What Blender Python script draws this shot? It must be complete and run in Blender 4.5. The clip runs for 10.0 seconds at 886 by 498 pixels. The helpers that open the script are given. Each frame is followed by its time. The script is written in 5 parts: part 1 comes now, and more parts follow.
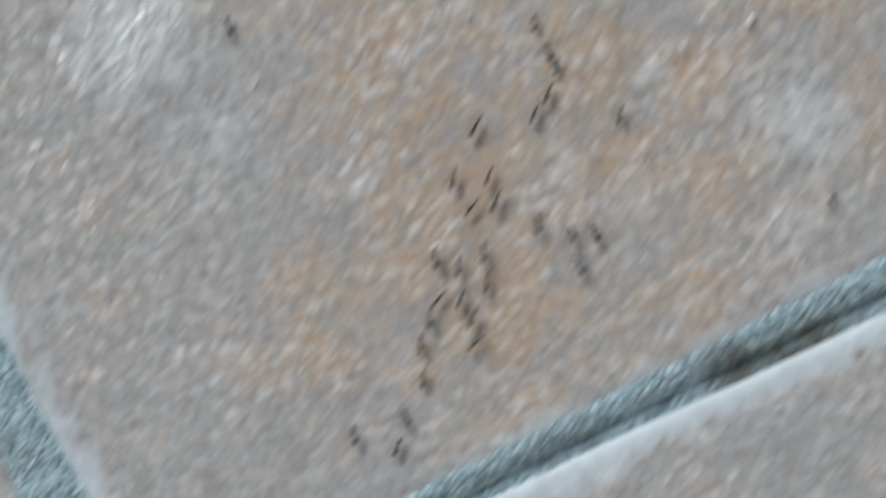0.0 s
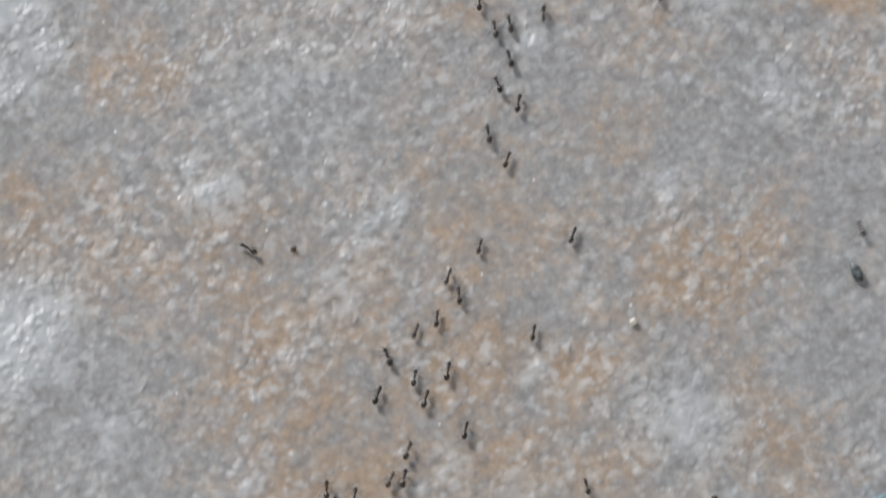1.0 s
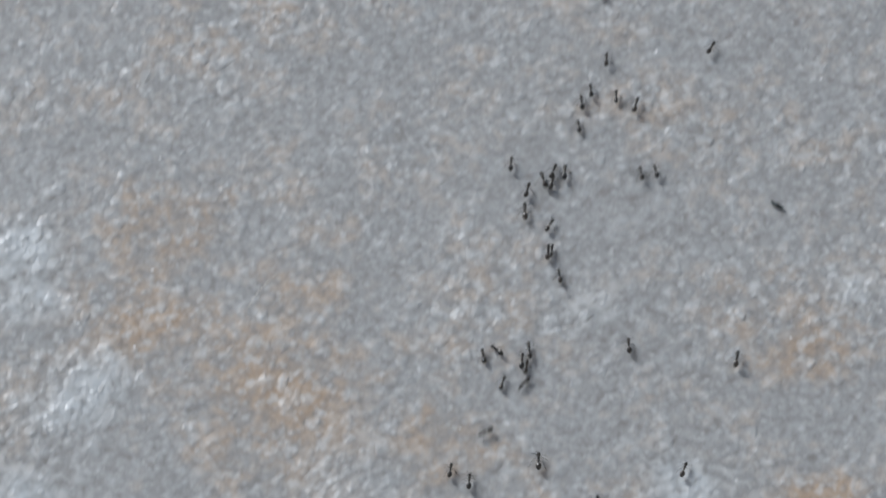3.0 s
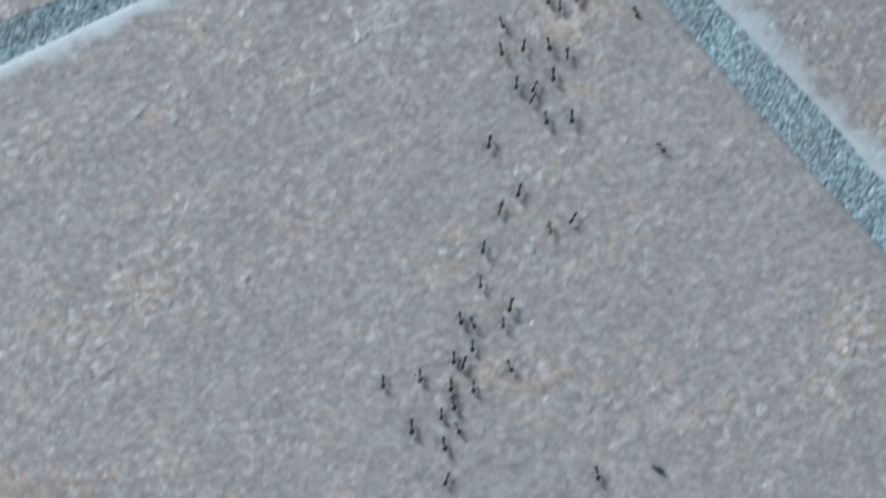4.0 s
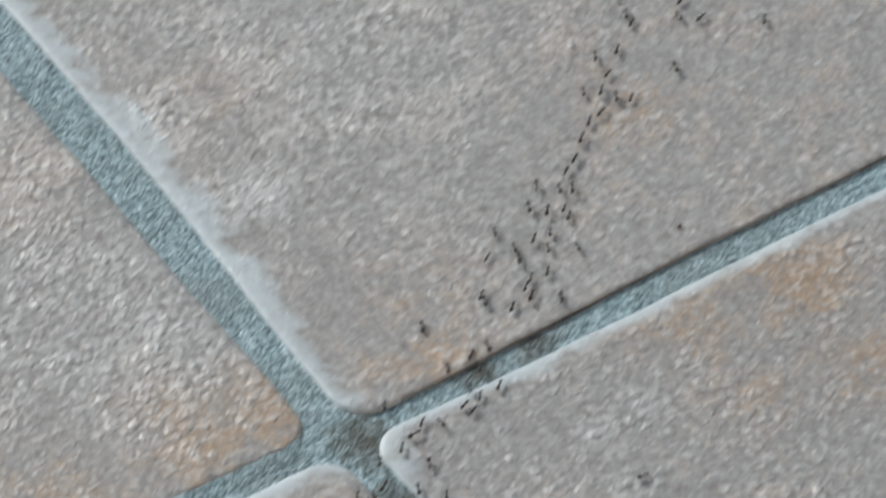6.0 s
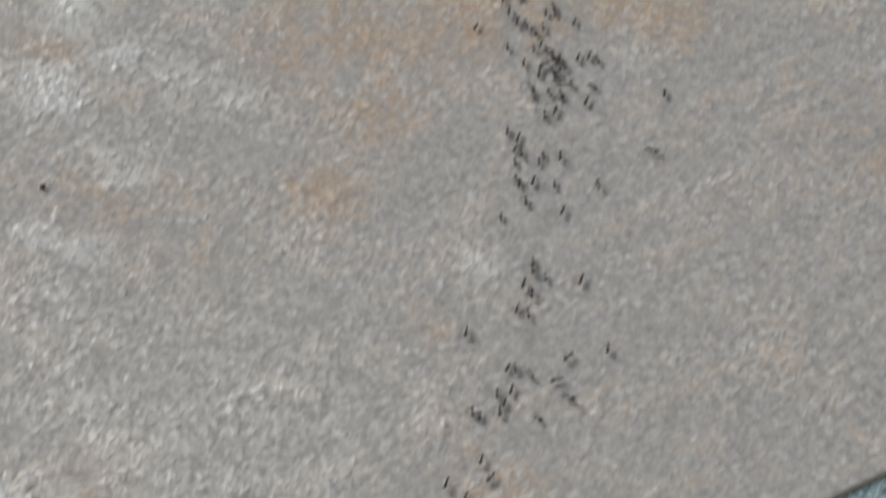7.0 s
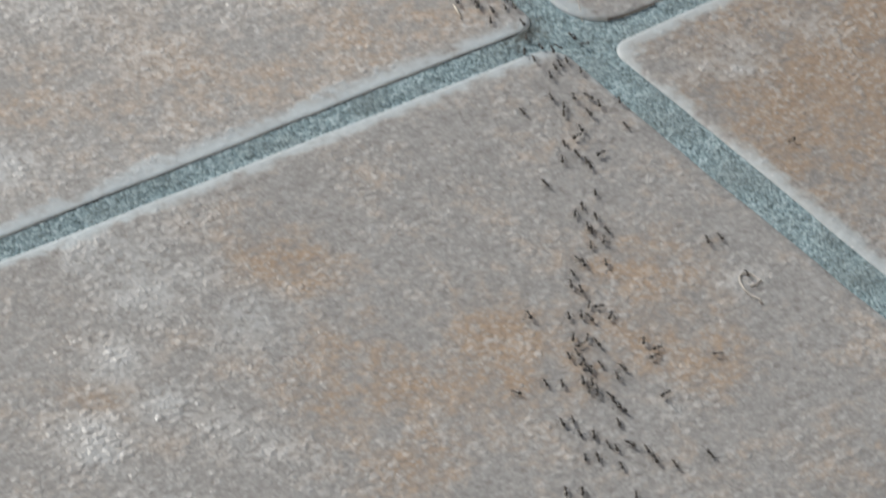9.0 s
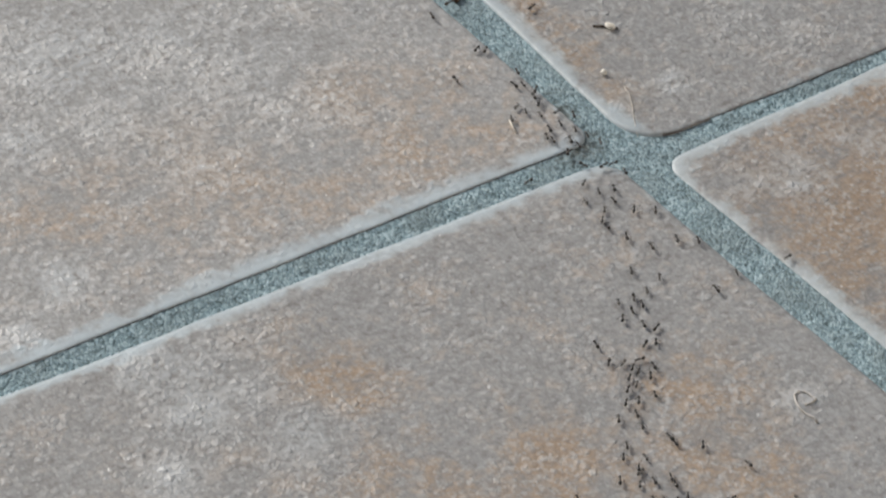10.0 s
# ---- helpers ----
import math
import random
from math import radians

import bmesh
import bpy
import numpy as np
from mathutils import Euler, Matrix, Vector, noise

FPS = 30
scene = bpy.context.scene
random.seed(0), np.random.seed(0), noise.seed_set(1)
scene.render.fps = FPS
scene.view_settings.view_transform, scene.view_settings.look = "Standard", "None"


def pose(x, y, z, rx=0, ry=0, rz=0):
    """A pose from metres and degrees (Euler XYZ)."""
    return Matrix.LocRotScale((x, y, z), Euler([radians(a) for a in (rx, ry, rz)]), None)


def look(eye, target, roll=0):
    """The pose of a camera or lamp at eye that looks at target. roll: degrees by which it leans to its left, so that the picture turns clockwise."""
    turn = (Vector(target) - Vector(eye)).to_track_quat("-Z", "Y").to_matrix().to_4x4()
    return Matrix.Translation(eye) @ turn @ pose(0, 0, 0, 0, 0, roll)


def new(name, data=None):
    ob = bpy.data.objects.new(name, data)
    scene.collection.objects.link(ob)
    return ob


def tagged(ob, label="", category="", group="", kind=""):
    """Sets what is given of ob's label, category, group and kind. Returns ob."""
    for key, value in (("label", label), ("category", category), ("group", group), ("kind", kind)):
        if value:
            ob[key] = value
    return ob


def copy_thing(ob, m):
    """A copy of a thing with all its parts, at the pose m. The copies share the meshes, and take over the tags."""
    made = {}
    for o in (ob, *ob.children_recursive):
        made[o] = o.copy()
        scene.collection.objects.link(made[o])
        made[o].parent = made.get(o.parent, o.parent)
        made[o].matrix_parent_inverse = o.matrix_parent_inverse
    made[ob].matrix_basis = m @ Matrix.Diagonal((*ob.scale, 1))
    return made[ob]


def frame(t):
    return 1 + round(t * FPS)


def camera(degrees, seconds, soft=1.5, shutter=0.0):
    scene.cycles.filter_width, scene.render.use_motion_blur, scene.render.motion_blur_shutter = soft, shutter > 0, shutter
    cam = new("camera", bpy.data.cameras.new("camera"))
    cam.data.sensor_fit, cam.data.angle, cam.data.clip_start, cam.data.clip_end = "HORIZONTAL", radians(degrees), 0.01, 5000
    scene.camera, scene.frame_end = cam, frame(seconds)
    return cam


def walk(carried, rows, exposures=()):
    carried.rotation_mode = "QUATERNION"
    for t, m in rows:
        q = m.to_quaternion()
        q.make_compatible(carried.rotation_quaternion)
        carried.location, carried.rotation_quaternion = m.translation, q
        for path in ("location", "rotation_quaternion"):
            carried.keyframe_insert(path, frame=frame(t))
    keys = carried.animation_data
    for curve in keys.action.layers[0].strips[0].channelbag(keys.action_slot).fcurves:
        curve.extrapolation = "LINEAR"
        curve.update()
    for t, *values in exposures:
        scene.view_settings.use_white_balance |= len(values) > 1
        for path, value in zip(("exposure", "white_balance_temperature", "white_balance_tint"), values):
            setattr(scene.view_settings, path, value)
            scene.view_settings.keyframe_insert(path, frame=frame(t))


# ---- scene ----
# A handheld camera with a long lens looks down on a tiled floor and tilts up along a trail of ants.
cam = camera(11.194, 10.0, soft=1.7, shutter=0.5)

# seconds, place in metres, turn in degrees
PATH = [
    (0, -0.03129, -0.14161, 0.57821, 19.411, -0.807, -26.861),
    (0.0333, -0.03399, -0.14601, 0.57842, 20.095, -1.056, -26.764),
    (0.1, -0.03668, -0.15041, 0.57864, 20.779, -1.305, -26.667),
    (0.4, -0.03953, -0.15573, 0.57678, 22.719, -2.012, -27.300),
    (0.5, -0.03964, -0.15525, 0.57658, 22.940, -2.176, -27.294),
    (1, -0.03501, -0.14557, 0.58297, 23.531, -2.210, -27.581),
    (1.5, -0.04203, -0.14673, 0.58265, 25.794, -2.321, -28.061),
    (2, -0.04023, -0.14867, 0.58771, 27.551, -1.823, -28.494),
    (2.5, -0.04244, -0.15071, 0.59031, 29.060, -1.836, -29.198),
    (2.7, -0.03994, -0.15130, 0.59096, 29.461, -1.645, -29.359),
    (3.8, -0.06857, -0.17436, 0.56137, 36.627, -2.680, -32.175),
    (4, -0.06647, -0.17074, 0.56834, 37.007, -2.852, -32.530),
    (4.5, -0.06907, -0.18138, 0.56924, 40.193, -2.935, -32.956),
    (5, -0.06228, -0.17960, 0.58084, 41.792, -2.764, -33.081),
    (5.5, -0.06465, -0.18247, 0.58423, 43.267, -2.828, -33.732),
    (6, -0.06431, -0.18499, 0.59173, 44.416, -2.985, -34.632),
    (6.2, -0.06185, -0.18553, 0.59432, 45.041, -3.009, -34.949),
    (7.3, -0.01607, -0.19231, 0.60146, 48.858, -1.719, -34.424),
    (7.5, -0.01539, -0.19130, 0.60599, 48.956, -1.721, -34.455),
    (8, -0.01598, -0.19479, 0.60758, 49.758, -1.513, -34.406),
    (8.5, -0.01383, -0.19454, 0.61346, 50.515, -1.328, -34.147),
    (9, -0.01307, -0.19174, 0.61603, 51.547, -1.124, -33.730),
    (9.5, -0.01286, -0.18845, 0.61587, 52.194, -1.019, -33.383),
    (10, -0.01093, -0.18707, 0.62082, 52.618, -0.873, -33.097),
]
# the camera's own exposure and white balance drift: seconds, stops, kelvin, tint
DRIFT = [
    (0.0, -0.28, 6130, 8), (0.5, -0.26, 6430, 10), (1.0, -0.23, 6180, 10), (1.5, -0.23, 6080, 11), (2.0, -0.26, 5980, 9), (2.5, -0.28, 5930, 8), (4.0, -0.30, 5630, 6),
    (4.5, -0.35, 5630, 5), (5.0, -0.31, 5980, 9), (5.5, -0.27, 6180, 9), (6.0, -0.24, 6330, 8), (7.5, -0.36, 6630, 9), (8.5, -0.33, 6580, 9), (9.5, -0.29, 6630, 10), (10.0, -0.34, 6580, 10),
]
walk(cam, [(t, pose(x, y, z, rx, ry, rz)) for t, x, y, z, rx, ry, rz in PATH], DRIFT)

# ---- light: soft, low daylight from one side under an open sky ----
SUN_AZ, SUN_EL = radians(101), radians(27)
world = bpy.data.worlds.new("world")
scene.world = world
world.use_nodes = True
sky = world.node_tree.nodes.new("ShaderNodeTexSky")
sky.sky_type = "NISHITA"
sky.sun_disc = False
sky.dust_density, sky.ozone_density = 3.0, 0.8
sky.sun_elevation, sky.sun_rotation = SUN_EL, radians(90) - SUN_AZ
background = world.node_tree.nodes["Background"]
background.inputs["Strength"].default_value = 0.085
world.node_tree.links.new(sky.outputs[0], background.inputs[0])
sun = new("sun", bpy.data.lights.new("sun", "SUN"))
sun.data.energy, sun.data.angle, sun.data.color = 4.0, radians(17), (1.0, 0.98, 0.96)
toward = Vector((math.cos(SUN_AZ) * math.cos(SUN_EL), math.sin(SUN_AZ) * math.cos(SUN_EL), math.sin(SUN_EL)))
sun.matrix_world = look(toward * 5, (0, 0, 0))


# ---- materials ----
def material(name, rough=0.6, spec=0.4, color=None):
    m = bpy.data.materials.new(name)
    m.use_nodes = True
    b = m.node_tree.nodes["Principled BSDF"]
    b.inputs["Roughness"].default_value = rough
    b.inputs["Specular IOR Level"].default_value = spec
    if color:
        b.inputs["Base Color"].default_value = (*color, 1)
    return m, m.node_tree, b


def node(tree, kind, **inputs):
    n = tree.nodes.new(kind)
    for key, value in inputs.items():
        n.inputs[key.replace("_", " ")].default_value = value
    return n


def noise_tex(tree, vec, scale, detail=4.0, rough=0.55, warp=0.0):
    n = node(tree, "ShaderNodeTexNoise", Scale=scale, Detail=detail, Roughness=rough, Distortion=warp)
    tree.links.new(vec, n.inputs["Vector"])
    return n.outputs["Fac"]


def ramp(tree, fac, *stops):
    r = tree.nodes.new("ShaderNodeValToRGB")
    while len(r.color_ramp.elements) < len(stops):
        r.color_ramp.elements.new(0.5)
    for e, (at, c) in zip(r.color_ramp.elements, stops):
        e.position = at
        e.color = (*c, 1) if isinstance(c, tuple) else (c, c, c, 1)
    tree.links.new(fac, r.inputs[0])
    return r.outputs[0]


def math_node(tree, how, a, b):
    n = tree.nodes.new("ShaderNodeMath")
    n.operation = how
    for value, socket in ((a, n.inputs[0]), (b, n.inputs[1])):
        if isinstance(value, (int, float)):
            socket.default_value = value
        else:
            tree.links.new(value, socket)
    return n.outputs[0]


def mix(tree, fac, a, b, how="MIX"):
    m = tree.nodes.new("ShaderNodeMix")
    m.data_type, m.blend_type = "RGBA", how
    for value, socket in ((fac, m.inputs[0]), (a, m.inputs[6]), (b, m.inputs[7])):
        if isinstance(value, (int, float)):
            socket.default_value = value
        elif isinstance(value, tuple):
            socket.default_value = (*value, 1)
        else:
            tree.links.new(value, socket)
    return m.outputs[2]


def attribute(tree, name):
    n = tree.nodes.new("ShaderNodeAttribute")
    n.attribute_name = name
    return n.outputs["Fac"]


def bump(tree, height, strength, distance, under=None):
    b = node(tree, "ShaderNodeBump", Strength=strength, Distance=distance)
    tree.links.new(height, b.inputs["Height"])
    if under:
        tree.links.new(under, b.inputs["Normal"])
    return b.outputs[0]


def tile_material():
    """Rustic glazed stoneware: warm grey with tan clouds, pale worn lumps, pits and a milky rim, painted brighter on
    sunlit edges.
    """
    m, tree, b = material("stoneware", 0.45, 0.7)
    at = tree.nodes.new("ShaderNodeNewGeometry").outputs["Position"]
    who = tree.nodes.new("ShaderNodeObjectInfo").outputs["Random"]
    cloud = noise_tex(tree, at, 50, 4, 0.55)
    mid = noise_tex(tree, at, 150, 2, 0.5)
    flake = noise_tex(tree, at, 330, 1, 0.4)
    fine = noise_tex(tree, at, 720, 1, 0.4)

    def swing(fac, amount):
        return math_node(tree, "MULTIPLY", math_node(tree, "SUBTRACT", fac, 0.5), amount)

    def add(*terms):
        total = terms[0]
        for t in terms[1:]:
            total = math_node(tree, "ADD", total, t)
        return total

    def pebbles(scale, share):
        """Round-backed grains of uneven height, of which only some stand out."""
        n = node(tree, "ShaderNodeTexVoronoi", Scale=scale, Randomness=1.0)
        n.feature, n.inputs["Smoothness"].default_value = "SMOOTH_F1", 0.35
        tree.links.new(at, n.inputs["Vector"])
        pick = node(tree, "ShaderNodeSeparateColor")
        tree.links.new(n.outputs["Color"], pick.inputs[0])
        top = ramp(tree, add(n.outputs["Distance"], swing(grit, 0.3), swing(fine, 0.3)), (0.02, 1.0), (0.62, 0.0))
        chance = add(pick.outputs[0], swing(cloud, 0.8), swing(mid, 0.6), math_node(tree, "MULTIPLY", attribute(tree, "pale"), 0.25), math_node(tree, "MULTIPLY", attribute(tree, "lumpy"), 0.4))
        return math_node(tree, "MULTIPLY", top, ramp(tree, chance, (1 - share, 0.08), (1.15, 1.0)))

    grit = noise_tex(tree, at, 1500, 2, 0.6)
    large, small = pebbles(430.0, 0.62), pebbles(900.0, 0.85)
    grey = add(swing(mid, 0.35), 0.5, swing(flake, 0.4), swing(fine, 0.7), swing(grit, 0.6))
    base = ramp(tree, grey, (0.24, (0.228, 0.226, 0.219)), (0.5, (0.295, 0.298, 0.294)), (0.76, (0.405, 0.415, 0.415)))
    # tan clouds: the large ones that this floor has, and a faint scatter of others
    hue = add(math_node(tree, "MULTIPLY", attribute(tree, "tan"), 0.95), swing(cloud, 1.7), swing(mid, 1.5), swing(flake, 0.9), swing(fine, 0.7), swing(who, 0.18))
    hue = ramp(tree, hue, (0.05, 0.02), (0.34, 0.30), (0.85, 0.98))
    col = mix(tree, hue, base, ramp(tree, grey, (0.25, (0.262, 0.196, 0.136)), (0.75, (0.430, 0.332, 0.242))))
    # pale worn places and lumps
    worn = add(attribute(tree, "pale"), swing(mid, 1.0), swing(flake, 1.0), swing(fine, 0.8), swing(cloud, 0.8))
    worn = ramp(tree, worn, (0.30, 0.0), (0.95, 0.85))
    col = mix(tree, worn, col, (0.495, 0.53, 0.545))
    col = mix(tree, math_node(tree, "MULTIPLY", large, 0.5), col, (0.52, 0.545, 0.555))
    col = mix(tree, math_node(tree, "MULTIPLY", small, 0.55), col, (0.52, 0.545, 0.555))
    flecks = ramp(tree, add(noise_tex(tree, at, 500, 2, 0.5), swing(cloud, 0.35), math_node(tree, "MULTIPLY", attribute(tree, "pale"), 0.08)), (0.56, 0.0), (0.72, 0.6))
    col = mix(tree, flecks, col, (0.545, 0.555, 0.55))
    pits = ramp(tree, add(flake, swing(fine, 0.9)), (0.18, 0.3), (0.30, 0.0))
    col = mix(tree, pits, col, (0.175, 0.150, 0.130))
    # milky glaze along the rim, broken into patches; also paints in the sunlit high edges
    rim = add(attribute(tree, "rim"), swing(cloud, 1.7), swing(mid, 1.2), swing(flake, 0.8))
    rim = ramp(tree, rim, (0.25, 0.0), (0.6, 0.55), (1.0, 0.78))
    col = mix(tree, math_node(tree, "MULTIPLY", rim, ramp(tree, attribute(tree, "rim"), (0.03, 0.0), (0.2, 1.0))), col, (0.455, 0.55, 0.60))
    # tiny bright grains, their sparkle painted in as white dots
    cells = node(tree, "ShaderNodeTexVoronoi", Scale=300.0, Randomness=1.0)
    tree.links.new(at, cells.inputs["Vector"])
    few = ramp(tree, cells.outputs["Color"], (0.72, 0.0), (0.78, 1.0))
    dots = math_node(tree, "MULTIPLY", ramp(tree, cells.outputs["Distance"], (0.035, 1.0), (0.09, 0.0)), few)
    col = mix(tree, dots, col, (0.75, 0.75, 0.74))
    col = mix(tree, 1.0, col, math_node(tree, "ADD", attribute(tree, "tone"), 1.0), "MULTIPLY")
    tree.links.new(col, b.inputs["Base Color"])
    tree.links.new(add(ramp(tree, flake, (0.3, 0.54), (0.75, 0.34)), math_node(tree, "MULTIPLY", rim, 0.15)), b.inputs["Roughness"])
    calm = ramp(tree, attribute(tree, "rim"), (0.1, 1.0), (0.7, 0.45))
    rugged = ramp(tree, add(math_node(tree, "MULTIPLY", attribute(tree, "pale"), 0.42), attribute(tree, "lumpy"), swing(cloud, 1.2)), (-0.35, 0.35), (0.6, 0.85))
    height = add(math_node(tree, "MULTIPLY", large, 1.2), math_node(tree, "MULTIPLY", small, 0.6), math_node(tree, "MULTIPLY", flake, 0.6), math_node(tree, "MULTIPLY", mid, 1.2), math_node(tree, "MULTIPLY", fine, 0.3))
    height = math_node(tree, "MULTIPLY", math_node(tree, "MULTIPLY", height, calm), rugged)
    tree.links.new(bump(tree, height, 1.0, 0.00032), b.inputs["Normal"])
    return m


DARK_SPOTS = [(291.9, 248.1, 7.6), (279.0, 247.3, 6.0), (252.8, 244.2, 8.4), (250.2, 227.6, 7.3), (489.2, 506.2, 7.9), (492.2, 519.0, 6.0), (95.5, 2.5, 6.9), (107.4, 2.7, 4.6), (102.7, 2.4, 4.6)]


def grout_material():
    """Sandy cement grout, blue-grey, darker where it is dirty and along one fissure."""
    m, tree, b = material("grout", 0.85, 0.25)
    at = tree.nodes.new("ShaderNodeNewGeometry").outputs["Position"]
    grains = node(tree, "ShaderNodeTexVoronoi", Scale=1450.0, Randomness=1.0)
    tree.links.new(at, grains.inputs["Vector"])
    tone = node(tree, "ShaderNodeSeparateColor")
    tree.links.new(grains.outputs["Color"], tone.inputs[0])
    wide = noise_tex(tree, at, 75, 4, 0.6)
    soft = noise_tex(tree, at, 650, 3, 0.6)
    fac = math_node(tree, "ADD", math_node(tree, "MULTIPLY", tone.outputs[0], 0.40), math_node(tree, "MULTIPLY", soft, 0.60))
    col = ramp(tree, fac, (0.22, (0.095, 0.140, 0.152)), (0.48, (0.238, 0.345, 0.383)), (0.78, (0.47, 0.605, 0.655)))
    col = mix(tree, ramp(tree, wide, (0.42, 0.0), (0.7, 0.55)), col, (0.19, 0.235, 0.24))
    # brown dirt trodden in where the trail crosses the joints; the last three spots darken the first joint's fissure
    for x, y, r in DARK_SPOTS:
        far = tree.nodes.new("ShaderNodeVectorMath")
        far.operation = "DISTANCE"
        far.inputs[1].default_value = (x / 1000, y / 1000, 0)
        tree.links.new(at, far.inputs[0])
        near = math_node(tree, "ADD", math_node(tree, "MULTIPLY", far.outputs["Value"], 1000 / r), math_node(tree, "MULTIPLY", math_node(tree, "SUBTRACT", soft, 0.5), 1.4))
        col = mix(tree, ramp(tree, near, (0.25, 0.8), (1.0, 0.0)), col, (0.075, 0.070, 0.055))
    tree.links.new(col, b.inputs["Base Color"])
    round_top = ramp(tree, grains.outputs["Distance"], (0.0, 1.0), (0.75, 0.0))
    height = math_node(tree, "ADD", math_node(tree, "MULTIPLY", round_top, 0.7), soft)
    tree.links.new(bump(tree, height, 1.0, 0.0003, bump(tree, wide, 0.6, 0.003)), b.inputs["Normal"])
    return m


def shell_material():
    m, tree, b = material("ant_shell", 0.3, 0.6)
    who = tree.nodes.new("ShaderNodeObjectInfo").outputs["Random"]
    tree.links.new(ramp(tree, who, (0.0, (0.012, 0.011, 0.010)), (1.0, (0.036, 0.028, 0.021))), b.inputs["Base Color"])
    return m


def plain_material(name, dark, light, scale=900, rough=0.7):
    m, tree, b = material(name, rough, 0.3)
    at = tree.nodes.new("ShaderNodeNewGeometry").outputs["Position"]
    tree.links.new(ramp(tree, noise_tex(tree, at, scale, 3), (0.35, dark), (0.65, light)), b.inputs["Base Color"])
    return m


TILE, GROUT, SHELL = tile_material(), grout_material(), shell_material()
LIMB = plain_material("ant_limb", (0.02, 0.014, 0.010), (0.05, 0.034, 0.022), 2000, 0.45)
# dark brown that paints in the shade on the tiles' low flanks
FLANK_SHADE = plain_material("flank_shade", (0.055, 0.045, 0.038), (0.26, 0.25, 0.24), 28, 0.9)
WHITE = plain_material("bread_crumb", (0.78, 0.75, 0.66), (0.90, 0.88, 0.82))
FIBRE = plain_material("fibre", (0.5, 0.47, 0.42), (0.72, 0.69, 0.62))
HUSK = plain_material("husk", (0.015, 0.016, 0.017), (0.15, 0.18, 0.185), 1000, 0.4)
GLAZE = plain_material("glaze_drip", (0.40, 0.385, 0.36), (0.58, 0.56, 0.53), 450, 0.45)
SOIL = plain_material("soil", (0.03, 0.022, 0.016), (0.10, 0.065, 0.04))


# ---- mesh helpers ----
def mesh_from(name, verts, faces, mat, smooth=True):
    me = bpy.data.meshes.new(name)
    me.from_pydata([tuple(v) for v in verts], [], faces)
    me.materials.append(mat)
    if smooth:
        me.polygons.foreach_set("use_smooth", [True] * len(me.polygons))
    me.update()
    return me


def part(name, data, parent, label=""):
    ob = new(name, data)
    ob.parent = parent
    if label:
        tagged(ob, label)
    return ob


def egg(verts, faces, centre, radii, around=12, along=8, taper=0.0):
    """An ellipsoid along x, narrower towards +x by taper."""
    first = len(verts)
    for i in range(along + 1):
        a = math.pi * i / along
        for j in range(around):
            b = 2 * math.pi * j / around
            x = -math.cos(a)
            w = math.sin(a) * (1 - taper * x)
            verts.append((centre[0] + radii[0] * x, centre[1] + radii[1] * w * math.cos(b), centre[2] + radii[2] * w * math.sin(b)))
    for i in range(along):
        for j in range(around):
            k = (j + 1) % around
            faces.append((first + i * around + j, first + i * around + k, first + (i + 1) * around + k, first + (i + 1) * around + j))


def tube(verts, faces, points, radii, sides=6):
    """A bent limb or fibre through the points."""
    first, n = len(verts), len(points)
    pts = [Vector(p) for p in points]
    for i, p in enumerate(pts):
        d = (pts[min(i + 1, n - 1)] - pts[max(i - 1, 0)]).normalized()
        a = d.cross(Vector((0.3, 0.2, 1))).normalized()
        b = d.cross(a)
        for j in range(sides):
            t = 2 * math.pi * j / sides
            verts.append(p + (a * math.cos(t) + b * math.sin(t)) * radii[i])
    for i in range(n - 1):
        for j in range(sides):
            k = (j + 1) % sides
            faces.append((first + i * sides + j, first + i * sides + k, first + (i + 1) * sides + k, first + (i + 1) * sides + j))
    faces.append(tuple(first + j for j in reversed(range(sides))))
    faces.append(tuple(first + (n - 1) * sides + j for j in range(sides)))


def lump(size, seed, rough=0.35, cuts=2):
    """An irregular grain that rests on z = 0."""
    bm = bmesh.new()
    bmesh.ops.create_icosphere(bm, subdivisions=cuts, radius=1)
    for v in bm.verts:
        n = noise.noise(v.co * 1.3 + Vector((seed, 0, 0))) + 0.5 * noise.noise(v.co * 3.1 + Vector((0, seed, 0)))
        v.co *= 1 + rough * n
    low = min(v.co.z for v in bm.verts)
    verts = [(v.co.x * size[0], v.co.y * size[1], (v.co.z - low) * size[2]) for v in bm.verts]
    faces = [[v.index for v in f.verts] for f in bm.faces]
    bm.free()
    return verts, faces


# ---- the floor: tiles in a bed of grout ----
PITCH, HALF = 0.25, 0.0036
BED = -0.0008

# edges that are off the grid: millimetres along the joint, millimetres across it, lean in degrees
EDGES = {
    (0, 0): {"left": (38, 9.6, -0.9), "right": (165, 247.9, -1.2), "low": (106, 8.0, 1.3), "high": (213, 244.0, 0.0)},
    (1, 1): {"left": (297, 254.8, 2.2), "right": (430, 494.2, -2.0), "low": (312, 249.8, 1.8), "high": (408, 496.4, 1.0)},
    (0, 1): {"right": (290, 246.3, 0.4), "low": (214, 250.0, -0.7)},
    (1, 0): {"left": (205, 254.7, -3.2), "high": (308, 244.4, 0.7)},
    (1, 2): {"right": (548, 494.1, -0.1), "low": (412, 503.3, 1.4)},
    (2, 1): {"left": (452, 503.6, -2.0), "high": (538, 492.5, 3.6)},
    (2, 2): {"left": (540, 502.7, 2.4), "low": (533, 498.0, 0.9)},
    (0, -1): {"high": (115, 1.7, -1.0)},
    (-1, 0): {"right": (40, 2.2, 0.0)},
}
